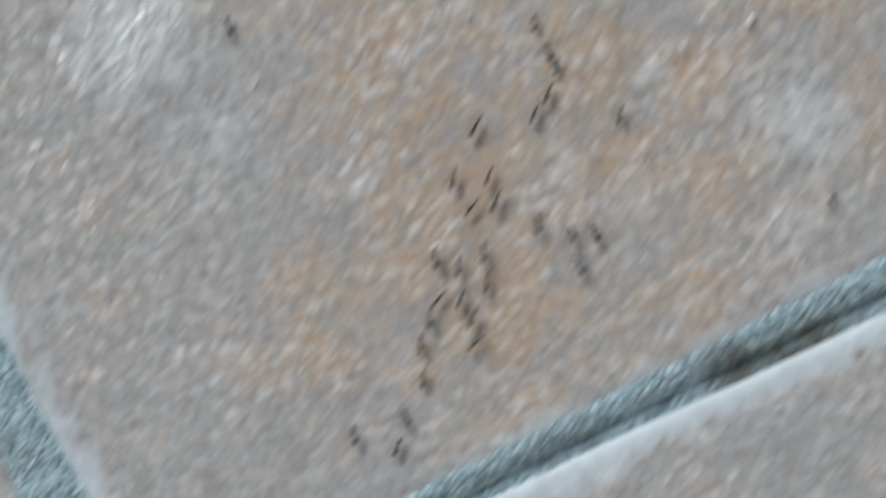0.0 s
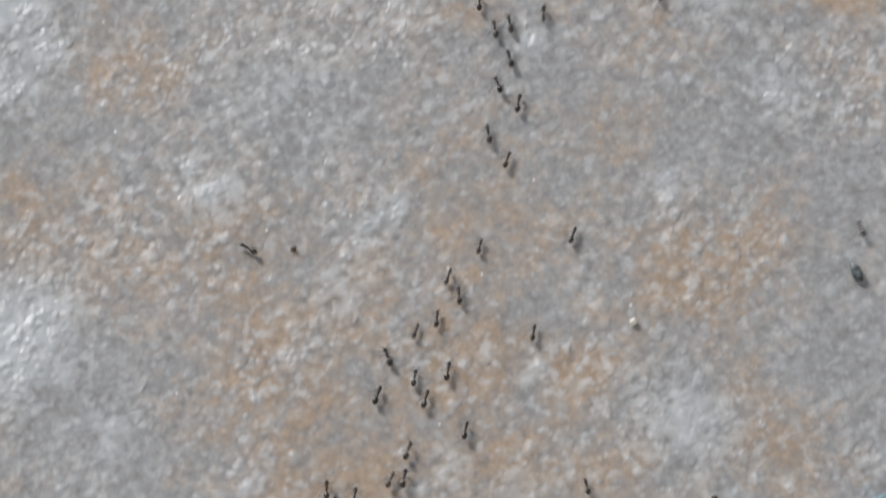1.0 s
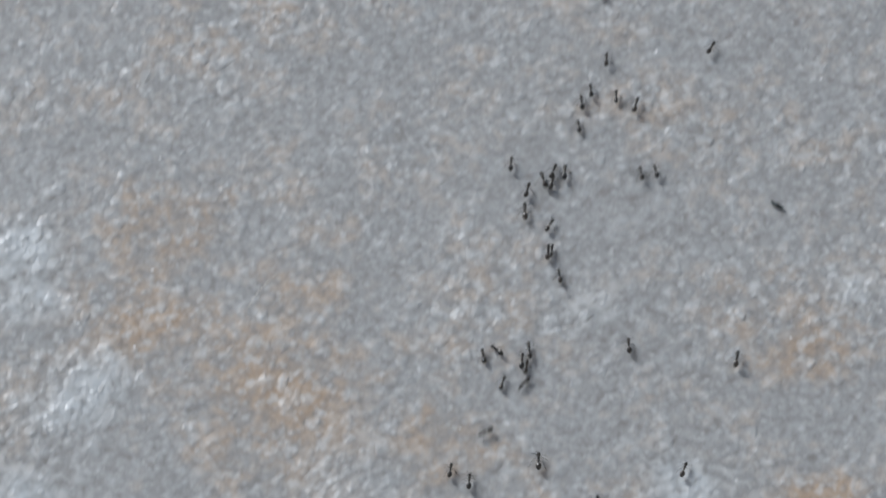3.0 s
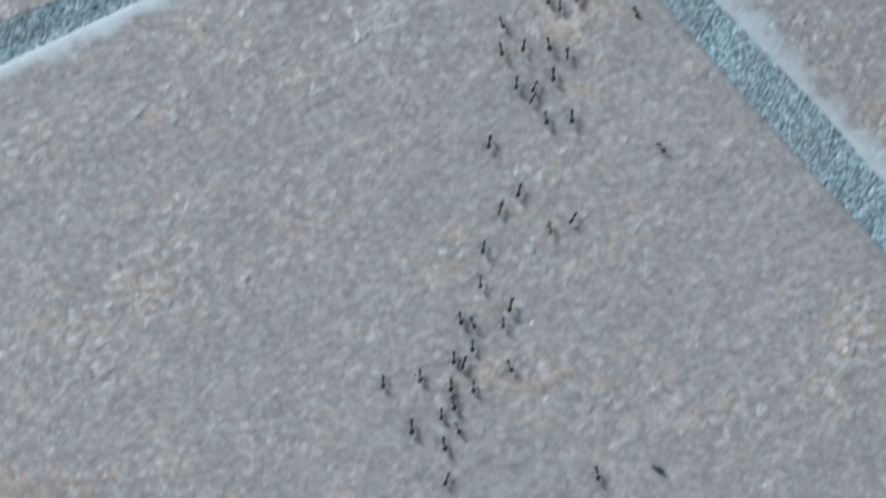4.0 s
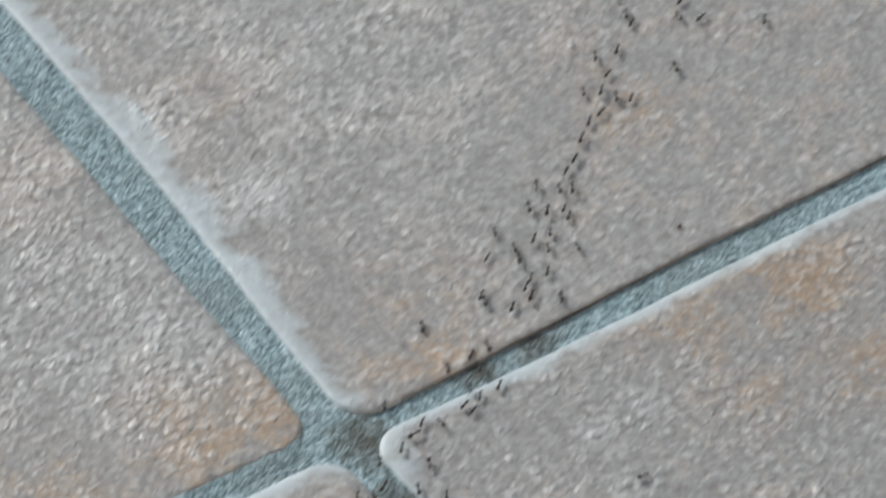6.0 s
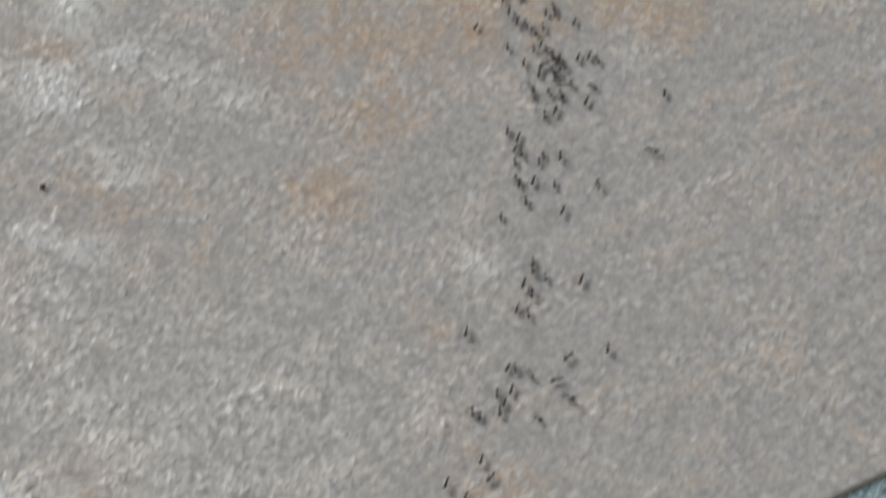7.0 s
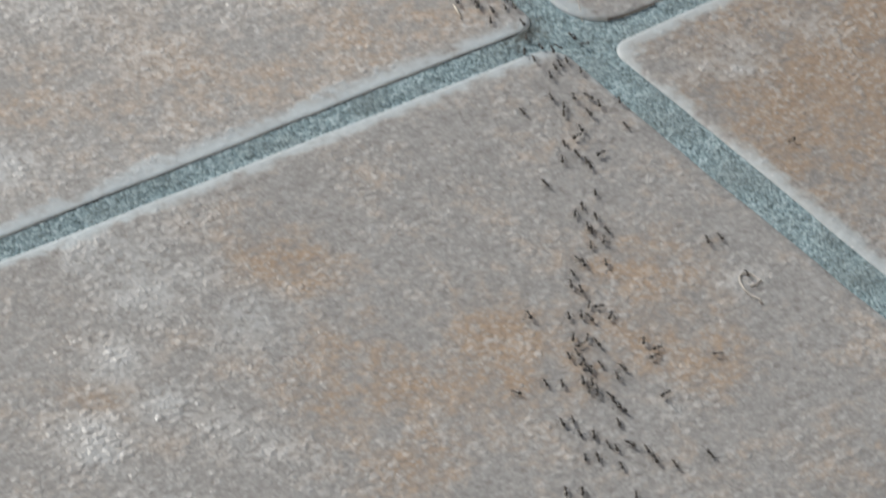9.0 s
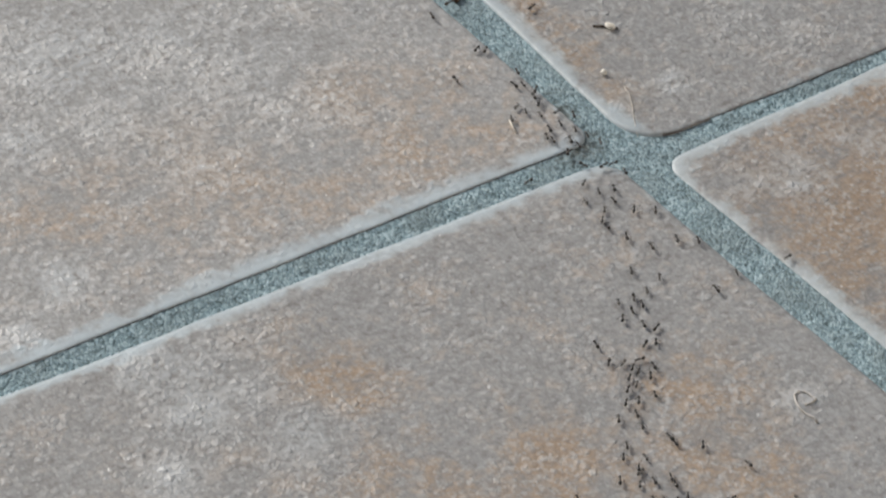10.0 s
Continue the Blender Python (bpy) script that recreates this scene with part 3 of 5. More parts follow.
def build_ant():
    """A black worker ant 3.2 mm long, heading along +x."""
    root = new("ant")
    tagged(root, "small black worker ant walking on the tiled floor", "ant", "ants on the trail")
    v, f = [], []
    egg(v, f, (1.22, 0, 0.88), (0.38, 0.33, 0.28), taper=0.18)
    egg(v, f, (1.60, 0.08, 0.77), (0.13, 0.06, 0.06), 6, 4)
    egg(v, f, (1.60, -0.08, 0.77), (0.13, 0.06, 0.06), 6, 4)
    part("head", mesh_from("head", mm(v), f, SHELL), root)
    v, f = [], []
    egg(v, f, (0.60, 0, 0.96), (0.37, 0.25, 0.26))
    egg(v, f, (0.10, 0, 0.90), (0.38, 0.20, 0.22), taper=-0.2)
    egg(v, f, (-0.32, 0, 0.88), (0.10, 0.10, 0.19), 8, 6)
    part("thorax", mesh_from("thorax", mm(v), f, SHELL), root)
    v, f = [], []
    egg(v, f, (-0.95, 0, 0.92), (0.66, 0.47, 0.44), 14, 10, taper=-0.12)
    part("gaster", mesh_from("gaster", mm(v), f, SHELL), root)
    for s in (1, -1):
        v, f = [], []
        tube(v, f, mm([(1.42, 0.16 * s, 1.0), (1.70, 0.45 * s, 1.2), (1.95, 0.52 * s, 1.0), (2.2, 0.55 * s, 0.7)]), [0.00002, 0.000016, 0.000016, 0.00002], 5)
        part("antenna", mesh_from("antenna", v, f, LIMB), root)
    for x, reach in ((0.78, 0.80), (0.45, -0.10), (0.12, -0.95)):
        for s in (1, -1):
            v, f = [], []
            tube(v, f, mm([(0, 0, 0), (0.35 * reach, 0.58 * s, 0.40), (0.75 * reach, 0.98 * s, -0.25), (reach, 1.25 * s, -0.75), (1.2 * reach, 1.40 * s, -0.78)]), [0.00003, 0.000026, 0.000019, 0.000013, 0.00001], 5)
            part("leg", mesh_from("leg", v, f, LIMB), root).location = (x / 1000, 0.12 * s / 1000, 0.0008)
    return root


ant = build_ant()
ANTS = [ant]
sizes = random.Random(4)
for k in range(1, 299):
    ANTS.append(copy_thing(ant, pose(0, 0, 0)))
for a in ANTS:
    s = sizes.uniform(0.74, 0.96)
    a.scale = (s, s, s)


def under_foot(x, y):
    """The height of the floor: lower over the joints."""
    gap = min(abs(x - PITCH * round(x / PITCH)), abs(y - PITCH * round(y / PITCH)))
    t = min(1.0, max(0.0, (gap - 0.0028) / 0.0016))
    return BED + 0.0003 - (BED + 0.0003) * t


def steps(*rows):
    """Rows of seconds, x and y in millimetres and heading in degrees, as poses for walk()."""
    return [(t, pose(x / 1000, y / 1000, under_foot(x / 1000, y / 1000), 0, 0, turn)) for t, x, y, turn in rows]


def gait(a, phase):
    """The legs of one ant swing to and fro, three and three in turn."""
    legs = [o for o in a.children if o.name.startswith("leg")]
    for k, leg in enumerate(legs):
        hip = leg.location.copy()
        turn = 1 if k in (0, 3, 4) else -1
        side = 1 if hip.y > 0 else -1
        walk(leg, [(t, pose(*hip, 0, 0, 17 * side * turn * math.sin(phase + 9.2 * t))) for t in GAIT_TIMES])


GAIT_TIMES = [n * 0.25 for n in range(41)]


def motions():
    for k, a in enumerate(ANTS):
        gait(a, 1.7 * k)
    walk(ANTS[0], steps((0, 49.8, 14.0, 45), (10, 269.6, 218.1, 45)))
    walk(ANTS[1], steps((0, 52.7, 17.1, 83), (10, 175.6, 199.5, 83)))
    walk(ANTS[2], steps((0, 45.4, 18.0, 73), (10, 123.9, 121.7, 73)))
    walk(ANTS[3], steps((0, 57.2, 21.0, 64), (10, 115.7, 89.4, 64)))
    walk(ANTS[4], steps((0, 65.8, 22.4, 15), (0.5, 62.8, 24.6, 73), (10, 91.7, 62.4, 73)))
    walk(ANTS[5], steps((0, 59.1, 25.5, 64), (0.5, 59.8, 27.4, 44), (10, 268.7, 221.3, 44)))
    walk(ANTS[6], steps((0, 66.9, 25.6, 44), (0.5, 62.0, 29.4, 44), (10, 96.8, 61.7, 44)))
    walk(ANTS[7], steps((0, 83.5, 25.8, 82), (0.5, 82.5, 31.4, 91), (1, 81.6, 40.8, 53), (10, 162.9, 124.9, 53)))
    walk(ANTS[8], steps((0, 61.8, 28.2, 64), (0.5, 59.6, 30.1, 45), (10, 164.1, 127.1, 45)))
    walk(ANTS[9], steps((0, 66.8, 28.9, 45), (0.5, 71.6, 31.5, 72), (10, 146.7, 129.5, 72)))
    walk(ANTS[10], steps((0, 87.4, 29.0, 82), (0.5, 95.6, 37.3, 48), (1, 92.5, 43.3, 53), (10, 230.5, 185.4, 53)))
    walk(ANTS[11], steps((0, 71.0, 29.4, 63), (0.5, 76.3, 30.5, 72), (10, 116.8, 83.2, 72)))
    walk(ANTS[12], steps((0, 64.1, 30.2, 25), (0.5, 63.1, 34.0, 45), (10, 188.4, 150.4, 45)))
    walk(ANTS[13], steps((0, 84.6, 30.5, 82), (0.5, 87.5, 31.1, 5), (1, 103.6, 28.4, 76), (10, 172.8, 122.7, 76)))
    walk(ANTS[14], steps((0, 68.6, 33.1, 63), (0.5, 70.2, 37.5, 82), (10, 96.9, 76.8, 82)))
    walk(ANTS[15], steps((0, 72.6, 33.3, 63), (0.5, 71.8, 35.8, 63), (10, 139.8, 115.1, 63)))
    walk(ANTS[16], steps((0, 81.0, 33.6, 63), (0.5, 75.9, 39.1, 72), (1, 74.3, 41.5, 54), (10, 105.5, 73.9, 54)))
    walk(ANTS[17], steps((0, 66.4, 35.5, 73), (0.5, 68.9, 39.9, 63), (10, 112.2, 90.4, 63)))
    walk(ANTS[18], steps((0, 77.4, 39.2, 45), (0.5, 79.6, 43.4, 54), (1, 84.0, 53.4, 44), (10, 117.1, 83.9, 44)))
    walk(ANTS[19], steps((0, 74.0, 39.9, 25), (0.5, 74.1, 40.8, 72), (1, 79.9, 41.5, 39), (10, 181.7, 130.1, 39)))
    walk(ANTS[20], steps((0, 78.2, 42.9, 45), (0.5, 82.3, 44.9, 72), (1, 89.8, 53.4, 53), (1.5, 100.9, 61.6, 48), (10, 259.7, 215.3, 48)))
    walk(ANTS[21], steps((0, 73.7, 44.7, 54), (0.5, 74.7, 44.1, 77), (1, 84.0, 44.2, 44), (10, 229.5, 178.4, 44)))
    walk(ANTS[22], steps((0, 88.0, 48.3, 44), (0.5, 88.1, 46.3, 63), (1, 89.7, 49.9, 49), (10, 147.7, 106.5, 49)))
    walk(ANTS[23], steps((0, 79.8, 50.1, 35), (0.5, 87.1, 50.4, 54), (1, 94.4, 52.2, 53), (1.5, 98.0, 55.9, 80), (10, 141.6, 118.7, 80)))
    walk(ANTS[24], steps((0, 90.9, 50.0, 44), (0.5, 90.1, 50.3, 54), (1, 87.9, 57.8, 81), (1.5, 100.2, 70.0, 44), (2, 112.1, 79.1, 34), (2.5, 125.5, 90.5, 60), (10, 274.9, 258.8, 60)))
    walk(ANTS[25], steps((0, 93.8, 52.9, 54), (0.5, 95.7, 62.1, 49), (1, 93.2, 59.6, 44), (1.5, 94.3, 57.3, 43), (10, 207.1, 160.7, 43)))
    walk(ANTS[26], steps((0, 104.0, 65.4, 63), (0.5, 103.9, 64.7, 81), (1, 101.1, 61.6, 67), (1.5, 104.0, 64.9, 66), (10, 201.4, 182.9, 66)))
    walk(ANTS[27], steps((0, 56.2, 78.5, 83), (0.5, 62.3, 82.4, 121), (1, 78.0, 81.2, 121), (1.5, 94.6, 76.2, 175), (2, 110.7, 76.2, 250), (10, 2.1, -62.2, 250)))
    walk(ANTS[28], steps((0, 93.9, 55.4, 81), (0.5, 99.2, 62.6, 81), (1, 96.7, 59.9, 58), (1.5, 102.5, 67.3, 43), (2, 112.3, 76.6, 4), (2.5, 120.8, 90.6, 56), (10, 213.0, 189.2, 56)))
    walk(ANTS[29], steps((0, 94.1, 60.1, 67), (0.5, 98.9, 65.7, 67), (1, 101.1, 64.9, 44), (1.5, 104.4, 73.1, 57), (2, 110.9, 79.7, 71), (2.5, 119.1, 93.3, 52), (10, 198.1, 173.4, 52)))
    walk(ANTS[30], steps((0, 112.4, 69.0, 53), (0.5, 115.6, 72.1, 53), (1, 116.9, 77.1, 44), (1.5, 115.6, 82.4, 57), (2, 117.4, 80.0, 61), (10, 164.9, 134.1, 61)))
    walk(ANTS[31], steps((0, 105.7, 66.5, 72), (0.5, 112.5, 75.1, 72), (1, 107.2, 67.0, 49), (1.5, 108.8, 70.1, 80), (2, 117.1, 74.1, 56), (10, 237.0, 203.0, 56)))
    walk(ANTS[32], steps((0, 110.8, 71.9, 62), (0.5, 118.0, 80.2, 62), (1, 122.5, 84.2, 53), (1.5, 122.8, 88.1, 62), (2, 127.1, 92.4, 24), (2.5, 134.7, 91.7, 42), (10, 257.2, 202.2, 42)))
    walk(ANTS[33], steps((0, 107.4, 74.2, 81), (0.5, 112.5, 81.6, 81), (1, 116.4, 81.8, 71), (1.5, 116.1, 86.9, 66), (2, 109.3, 82.2, 75), (10, 195.0, 197.9, 75)))
    walk(ANTS[34], steps((0, 113.1, 77.2, 81), (0.5, 116.2, 81.7, 81), (1, 121.3, 88.1, 80), (1.5, 122.1, 94.0, 75), (2, 126.0, 101.6, 39), (2.5, 135.7, 110.3, 56), (10, 192.1, 170.5, 56)))
    walk(ANTS[35], steps((0, 98.4, 42.8, 53), (1, 107.8, 52.0, 53), (1.5, 107.7, 50.0, 14), (10, 201.0, 109.2, 14)))
    walk(ANTS[36], steps((0, 117.0, 80.5, 76), (1, 124.7, 91.0, 76), (1.5, 121.6, 91.4, 99), (10, 174.7, 188.3, 99)))
    walk(ANTS[37], steps((0, 147.0, 111.9, 242), (1, 132.5, 95.3, 242), (1.5, 125.6, 94.2, 164), (10, -47.2, 22.7, 164)))
    walk(ANTS[38], steps((0, 124.2, 92.0, 71), (1, 127.3, 95.9, 71), (1.5, 124.1, 94.9, 62), (10, 152.1, 126.9, 62)))
    walk(ANTS[39], steps((0, 120.7, 90.6, 71), (1, 125.0, 96.1, 71), (1.5, 120.2, 94.8, 66), (2, 119.3, 95.7, 5), (2.5, 125.8, 93.0, 60), (10, 160.6, 132.3, 60)))
    walk(ANTS[40], steps((0, 110.6, 84.3, 62), (1, 125.0, 100.9, 62), (1.5, 130.8, 103.0, 57), (2, 134.1, 102.2, 79), (2.5, 146.8, 106.4, 64), (10, 253.4, 232.3, 64)))
    walk(ANTS[41], steps((0, 114.9, 61.0, 43), (1.5, 120.6, 66.0, 43), (2, 118.5, 71.7, 47), (10, 193.5, 143.7, 47)))
    walk(ANTS[42], steps((0, 155.6, 107.3, 264), (1.5, 140.6, 84.8, 264), (2, 131.0, 81.2, 245), (10, 105.4, 50.6, 245)))
    walk(ANTS[43], steps((0, 121.0, 92.8, 66), (1.5, 133.5, 107.8, 66), (2, 134.8, 110.3, 57), (2.5, 137.6, 115.8, 69), (10, 198.3, 192.0, 69)))
    walk(ANTS[44], steps((0, 112.2, 88.7, 71), (1.5, 128.8, 110.0, 71), (2, 130.6, 107.9, 52), (2.5, 136.6, 113.5, 108), (10, 196.2, 234.6, 108)))
    walk(ANTS[45], steps((0, 132.3, 102.9, 48), (1.5, 139.9, 110.2, 48), (2, 148.2, 117.9, 5), (2.5, 153.9, 123.5, 78), (4, 164.7, 138.1, 41), (10, 196.2, 166.0, 41)))
    walk(ANTS[46], steps((0, 129.2, 99.3, 70), (1.5, 139.4, 112.3, 70), (2, 143.8, 119.6, 88), (2.5, 145.8, 119.1, 65), (10, 198.9, 182.2, 65)))
    walk(ANTS[47], steps((0, 121.0, 99.9, 35), (1.5, 136.0, 112.3, 35), (2, 143.8, 117.6, 48), (2.5, 145.1, 116.9, 51), (10, 213.7, 186.2, 51)))
    walk(ANTS[48], steps((0, 127.7, 108.3, 66), (1.5, 132.5, 114.1, 66), (2, 139.5, 122.2, 52), (2.5, 150.1, 127.5, 43), (4, 171.2, 145.1, 74), (10, 189.2, 169.1, 74)))
    walk(ANTS[49], steps((0, 133.2, 101.5, 66), (1.5, 143.8, 114.2, 66), (2, 147.7, 123.0, 70), (2.5, 157.7, 135.5, 43), (4, 178.6, 155.0, 41), (10, 228.0, 198.8, 41)))
    walk(ANTS[50], steps((0, 124.3, 102.8, 53), (1.5, 135.9, 114.6, 53), (2, 140.9, 121.7, 70), (2.5, 140.8, 116.3, 43), (10, 201.9, 171.8, 43)))
    walk(ANTS[51], steps((0, 130.1, 105.7, 70), (1.5, 138.4, 116.3, 70), (2, 142.7, 124.8, 88), (2.5, 152.9, 135.2, 43), (4, 171.5, 156.4, 58), (10, 208.1, 196.2, 58)))
    walk(ANTS[52], steps((0, 188.6, 28.1, 79), (2, 142.3, 66.2, 79), (2.5, 148.3, 78.9, 41), (10, 271.3, 188.9, 41)))
    walk(ANTS[53], steps((0, 189.2, 157.7, 232), (2, 152.8, 120.6, 232), (2.5, 148.7, 117.9, 200), (10, -12.5, 8.2, 200)))
    walk(ANTS[54], steps((0, 153.6, 113.0, 78), (2, 159.4, 121.1, 78), (2.5, 158.5, 132.1, 69), (4, 165.2, 148.9, 58), (10, 286.9, 281.5, 58)))
    walk(ANTS[55], steps((0, 137.1, 111.0, 57), (2, 149.4, 124.2, 57), (2.5, 155.6, 130.5, 25), (4, 170.5, 148.7, 57), (10, 207.1, 188.4, 57)))
    walk(ANTS[56], steps((0, 134.6, 99.7, 79), (2, 152.0, 124.2, 79), (2.5, 157.8, 139.0, 56), (4, 166.0, 158.3, 58), (10, 226.8, 224.7, 58)))
    walk(ANTS[57], steps((0, 168.1, 113.2, 78), (2, 176.3, 124.6, 78), (2.5, 178.4, 130.6, 72), (4, 184.5, 150.9, 74), (10, 209.9, 184.4, 74)))
    walk(ANTS[58], steps((0, 131.6, 109.2, 52), (2, 147.0, 124.9, 52), (2.5, 153.1, 128.4, 52), (4, 167.8, 143.7, 66), (10, 210.0, 194.5, 66)))
    walk(ANTS[59], steps((0, 167.1, 162.9, 255), (2, 140.8, 127.7, 255), (2.5, 138.2, 118.9, 180), (10, -8.3, 43.0, 180)))
    walk(ANTS[60], steps((0, 140.5, 118.5, 25), (2, 161.5, 133.8, 25), (2.5, 162.6, 138.5, 34), (4, 177.8, 156.6, 57), (4.5, 185.7, 166.2, 57), (10, 234.1, 218.8, 57)))
    walk(ANTS[61], steps((0, 222.3, 37.1, 50), (2.5, 173.4, 94.0, 50), (10, 242.6, 162.6, 50)))
    walk(ANTS[62], steps((0, 171.0, 123.4, 72), (2.5, 178.6, 133.3, 72), (4, 177.5, 150.5, 57), (10, 267.1, 247.5, 57)))
    walk(ANTS[63], steps((0, 153.5, 127.8, 56), (2.5, 165.5, 140.5, 56), (4, 174.7, 152.5, 57), (10, 264.1, 249.6, 57)))
    walk(ANTS[64], steps((0, 153.6, 131.7, 78), (2.5, 160.9, 141.9, 78), (4, 173.1, 149.4, 66), (10, 200.0, 181.7, 66)))
    walk(ANTS[65], steps((0, 151.6, 122.9, 68), (2.5, 171.9, 148.2, 68), (4, 181.6, 157.1, 57), (4.5, 188.1, 164.8, 57), (10, 236.6, 217.3, 57)))
    walk(ANTS[66], steps((0, 162.4, 129.6, 60), (2.5, 180.8, 150.1, 60), (4, 188.1, 158.4, 53), (4.5, 194.9, 164.8, 65), (10, 233.8, 211.2, 65)))
    walk(ANTS[67], steps((0, 140.1, 111.6, 60), (2.5, 176.8, 152.6, 60), (4, 184.0, 160.8, 74), (4.5, 188.8, 168.4, 65), (10, 266.4, 261.3, 65)))
    walk(ANTS[68], steps((0, 164.6, 136.1, 45), (4, 190.9, 160.6, 45), (4.5, 194.4, 168.0, 73), (10, 224.3, 207.4, 73)))
    walk(ANTS[69], steps((0, 170.0, 147.1, 65), (4, 182.8, 162.5, 65), (4.5, 186.6, 170.1, 57), (10, 205.2, 190.4, 57)))
    walk(ANTS[70], steps((0, 164.9, 140.3, 57), (4, 189.3, 166.8, 57), (4.5, 191.7, 171.7, 49), (10, 309.3, 287.4, 49)))
    walk(ANTS[71], steps((0, 152.7, 125.1, 32), (4, 208.9, 170.0, 32), (4.5, 211.8, 180.7, 69), (10, 273.8, 257.9, 69)))
    walk(ANTS[72], steps((0, 251.0, 225.2, 245), (4, 204.6, 170.2, 245), (4.5, 197.7, 165.6, 194), (10, 114.1, 112.6, 194)))
    walk(ANTS[73], steps((0, 173.4, 152.7, 49), (4, 193.4, 172.3, 49), (4.5, 194.3, 170.2, 113), (10, 244.8, 280.1, 113)))
    walk(ANTS[74], steps((0, 197.6, 123.5, 90), (4, 229.0, 174.7, 90), (4.5, 224.7, 186.4, 72), (5, 230.6, 195.9, 152), (10, 159.7, 171.6, 152)))
    walk(ANTS[75], steps((0, 252.4, 226.6, 225), (4, 199.9, 177.4, 225), (4.5, 193.4, 175.1, 233), (10, 124.5, 103.9, 233)))
    walk(ANTS[76], steps((0, 189.8, 165.3, 45), (4, 204.4, 178.9, 45), (4.5, 208.5, 187.6, 65), (10, 226.2, 208.6, 65)))
    walk(ANTS[77], steps((0, 170.9, 134.5, 56), (4, 220.0, 187.2, 56), (4.5, 220.7, 187.7, 49), (10, 244.5, 201.4, 49)))
    walk(ANTS[78], steps((0, 136.7, 99.3, 61), (4, 216.3, 189.1, 61), (4.5, 216.3, 192.1, 45), (5, 218.7, 192.1, 57), (10, 320.8, 302.0, 57)))
    walk(ANTS[79], steps((0, 154.3, 139.0, 49), (4, 205.6, 189.5, 49), (4.5, 211.6, 191.6, 45), (10, 239.7, 217.9, 45)))
    walk(ANTS[80], steps((0, 194.9, 176.1, 33), (4, 216.7, 193.7, 33), (4.5, 218.5, 199.0, 91), (5, 225.9, 202.8, 64), (10, 248.5, 229.5, 64)))
    walk(ANTS[81], steps((0, 190.8, 172.3, 37), (4, 218.3, 195.6, 37), (4.5, 225.9, 201.3, 64), (5, 226.6, 206.0, 45), (10, 259.4, 236.8, 45)))
    walk(ANTS[82], steps((0, 197.7, 169.6, 57), (4, 222.2, 196.0, 57), (4.5, 228.7, 201.7, 49), (5, 228.6, 205.5, 64), (10, 257.7, 239.9, 64)))
    walk(ANTS[83], steps((0, 143.6, 123.0, 53), (4, 216.1, 197.6, 53), (4.5, 209.2, 199.7, 50), (10, 316.6, 105.3, 50)))
    walk(ANTS[84], steps((0, 308.5, 286.4, 236), (4, 226.7, 198.6, 236), (4.5, 234.7, 195.3, 236), (5, 231.5, 188.8, 261), (10, 146.2, 65.3, 261)))
    walk(ANTS[85], steps((0, 212.2, 186.5, 64), (4, 225.1, 201.7, 64), (4.5, 232.4, 205.9, 56), (5, 246.0, 206.2, 95), (10, 258.6, 227.8, 95)))
    walk(ANTS[86], steps((0, 158.6, 142.0, 49), (4, 221.4, 203.6, 49), (4.5, 227.3, 206.5, 49), (5, 232.1, 211.6, 64), (5.5, 236.4, 217.7, 90), (10, 288.5, 301.8, 90)))
    walk(ANTS[87], steps((0, 204.9, 189.5, 65), (4, 217.8, 204.8, 65), (4.5, 221.7, 204.3, 65), (5, 225.4, 209.6, 73), (10, 240.6, 229.5, 73)))
    walk(ANTS[88], steps((0, 160.5, 131.7, 57), (4, 231.3, 207.8, 57), (4.5, 233.2, 209.5, 81), (5, 237.1, 213.2, 25), (5.5, 240.6, 213.9, 64), (10, 316.5, 302.9, 64)))
    walk(ANTS[89], steps((0, 177.3, 152.2, 73), (4, 221.0, 209.5, 73), (4.5, 226.2, 212.0, 57), (5, 224.1, 211.4, 49), (10, 241.9, 228.9, 49)))
    walk(ANTS[90], steps((0, 219.4, 194.7, 37), (4.5, 236.5, 209.2, 37), (5, 237.3, 210.3, 64), (5.5, 236.1, 211.2, 41), (10, 273.2, 244.0, 41)))
    walk(ANTS[91], steps((0, 198.6, 148.0, 72), (4.5, 248.1, 212.1, 72), (5, 256.8, 220.6, 56), (5.5, 272.7, 216.9, -6), (10, 375.5, 129.4, -6)))
    walk(ANTS[92], steps((0, 219.8, 194.9, 72), (4.5, 233.5, 212.8, 72), (5, 237.4, 216.7, 57), (5.5, 241.6, 224.1, 49), (10, 270.6, 252.4, 49)))
    walk(ANTS[93], steps((0, 214.3, 184.4, 72), (4.5, 239.0, 216.4, 72), (5, 240.5, 217.4, 64), (5.5, 244.8, 223.7, 72), (6, 249.2, 232.9, 33), (10, 317.8, 288.0, 33)))
    walk(ANTS[94], steps((0, 220.7, 204.8, -17), (4.5, 258.2, 220.0, -17), (5, 265.4, 228.9, 25), (5.5, 275.0, 236.9, 70), (6, 279.9, 241.5, 40), (10, 307.0, 265.3, 40)))
    walk(ANTS[95], steps((0, 179.3, 141.8, 72), (4.5, 239.7, 220.2, 72), (5, 244.3, 222.4, 76), (5.5, 249.7, 225.2, 99), (6, 257.1, 225.1, 55), (10, 317.5, 289.1, 55)))
    walk(ANTS[96], steps((0, 210.4, 198.3, 57), (4.5, 231.8, 221.4, 57), (5, 234.4, 216.6, 49), (5.5, 238.1, 215.2, 41), (10, 261.6, 236.1, 41)))
    walk(ANTS[97], steps((0, 212.5, 191.4, 64), (4.5, 238.6, 222.3, 64), (5, 244.5, 225.5, 72), (5.5, 243.5, 229.5, 49), (10, 259.5, 245.2, 49)))
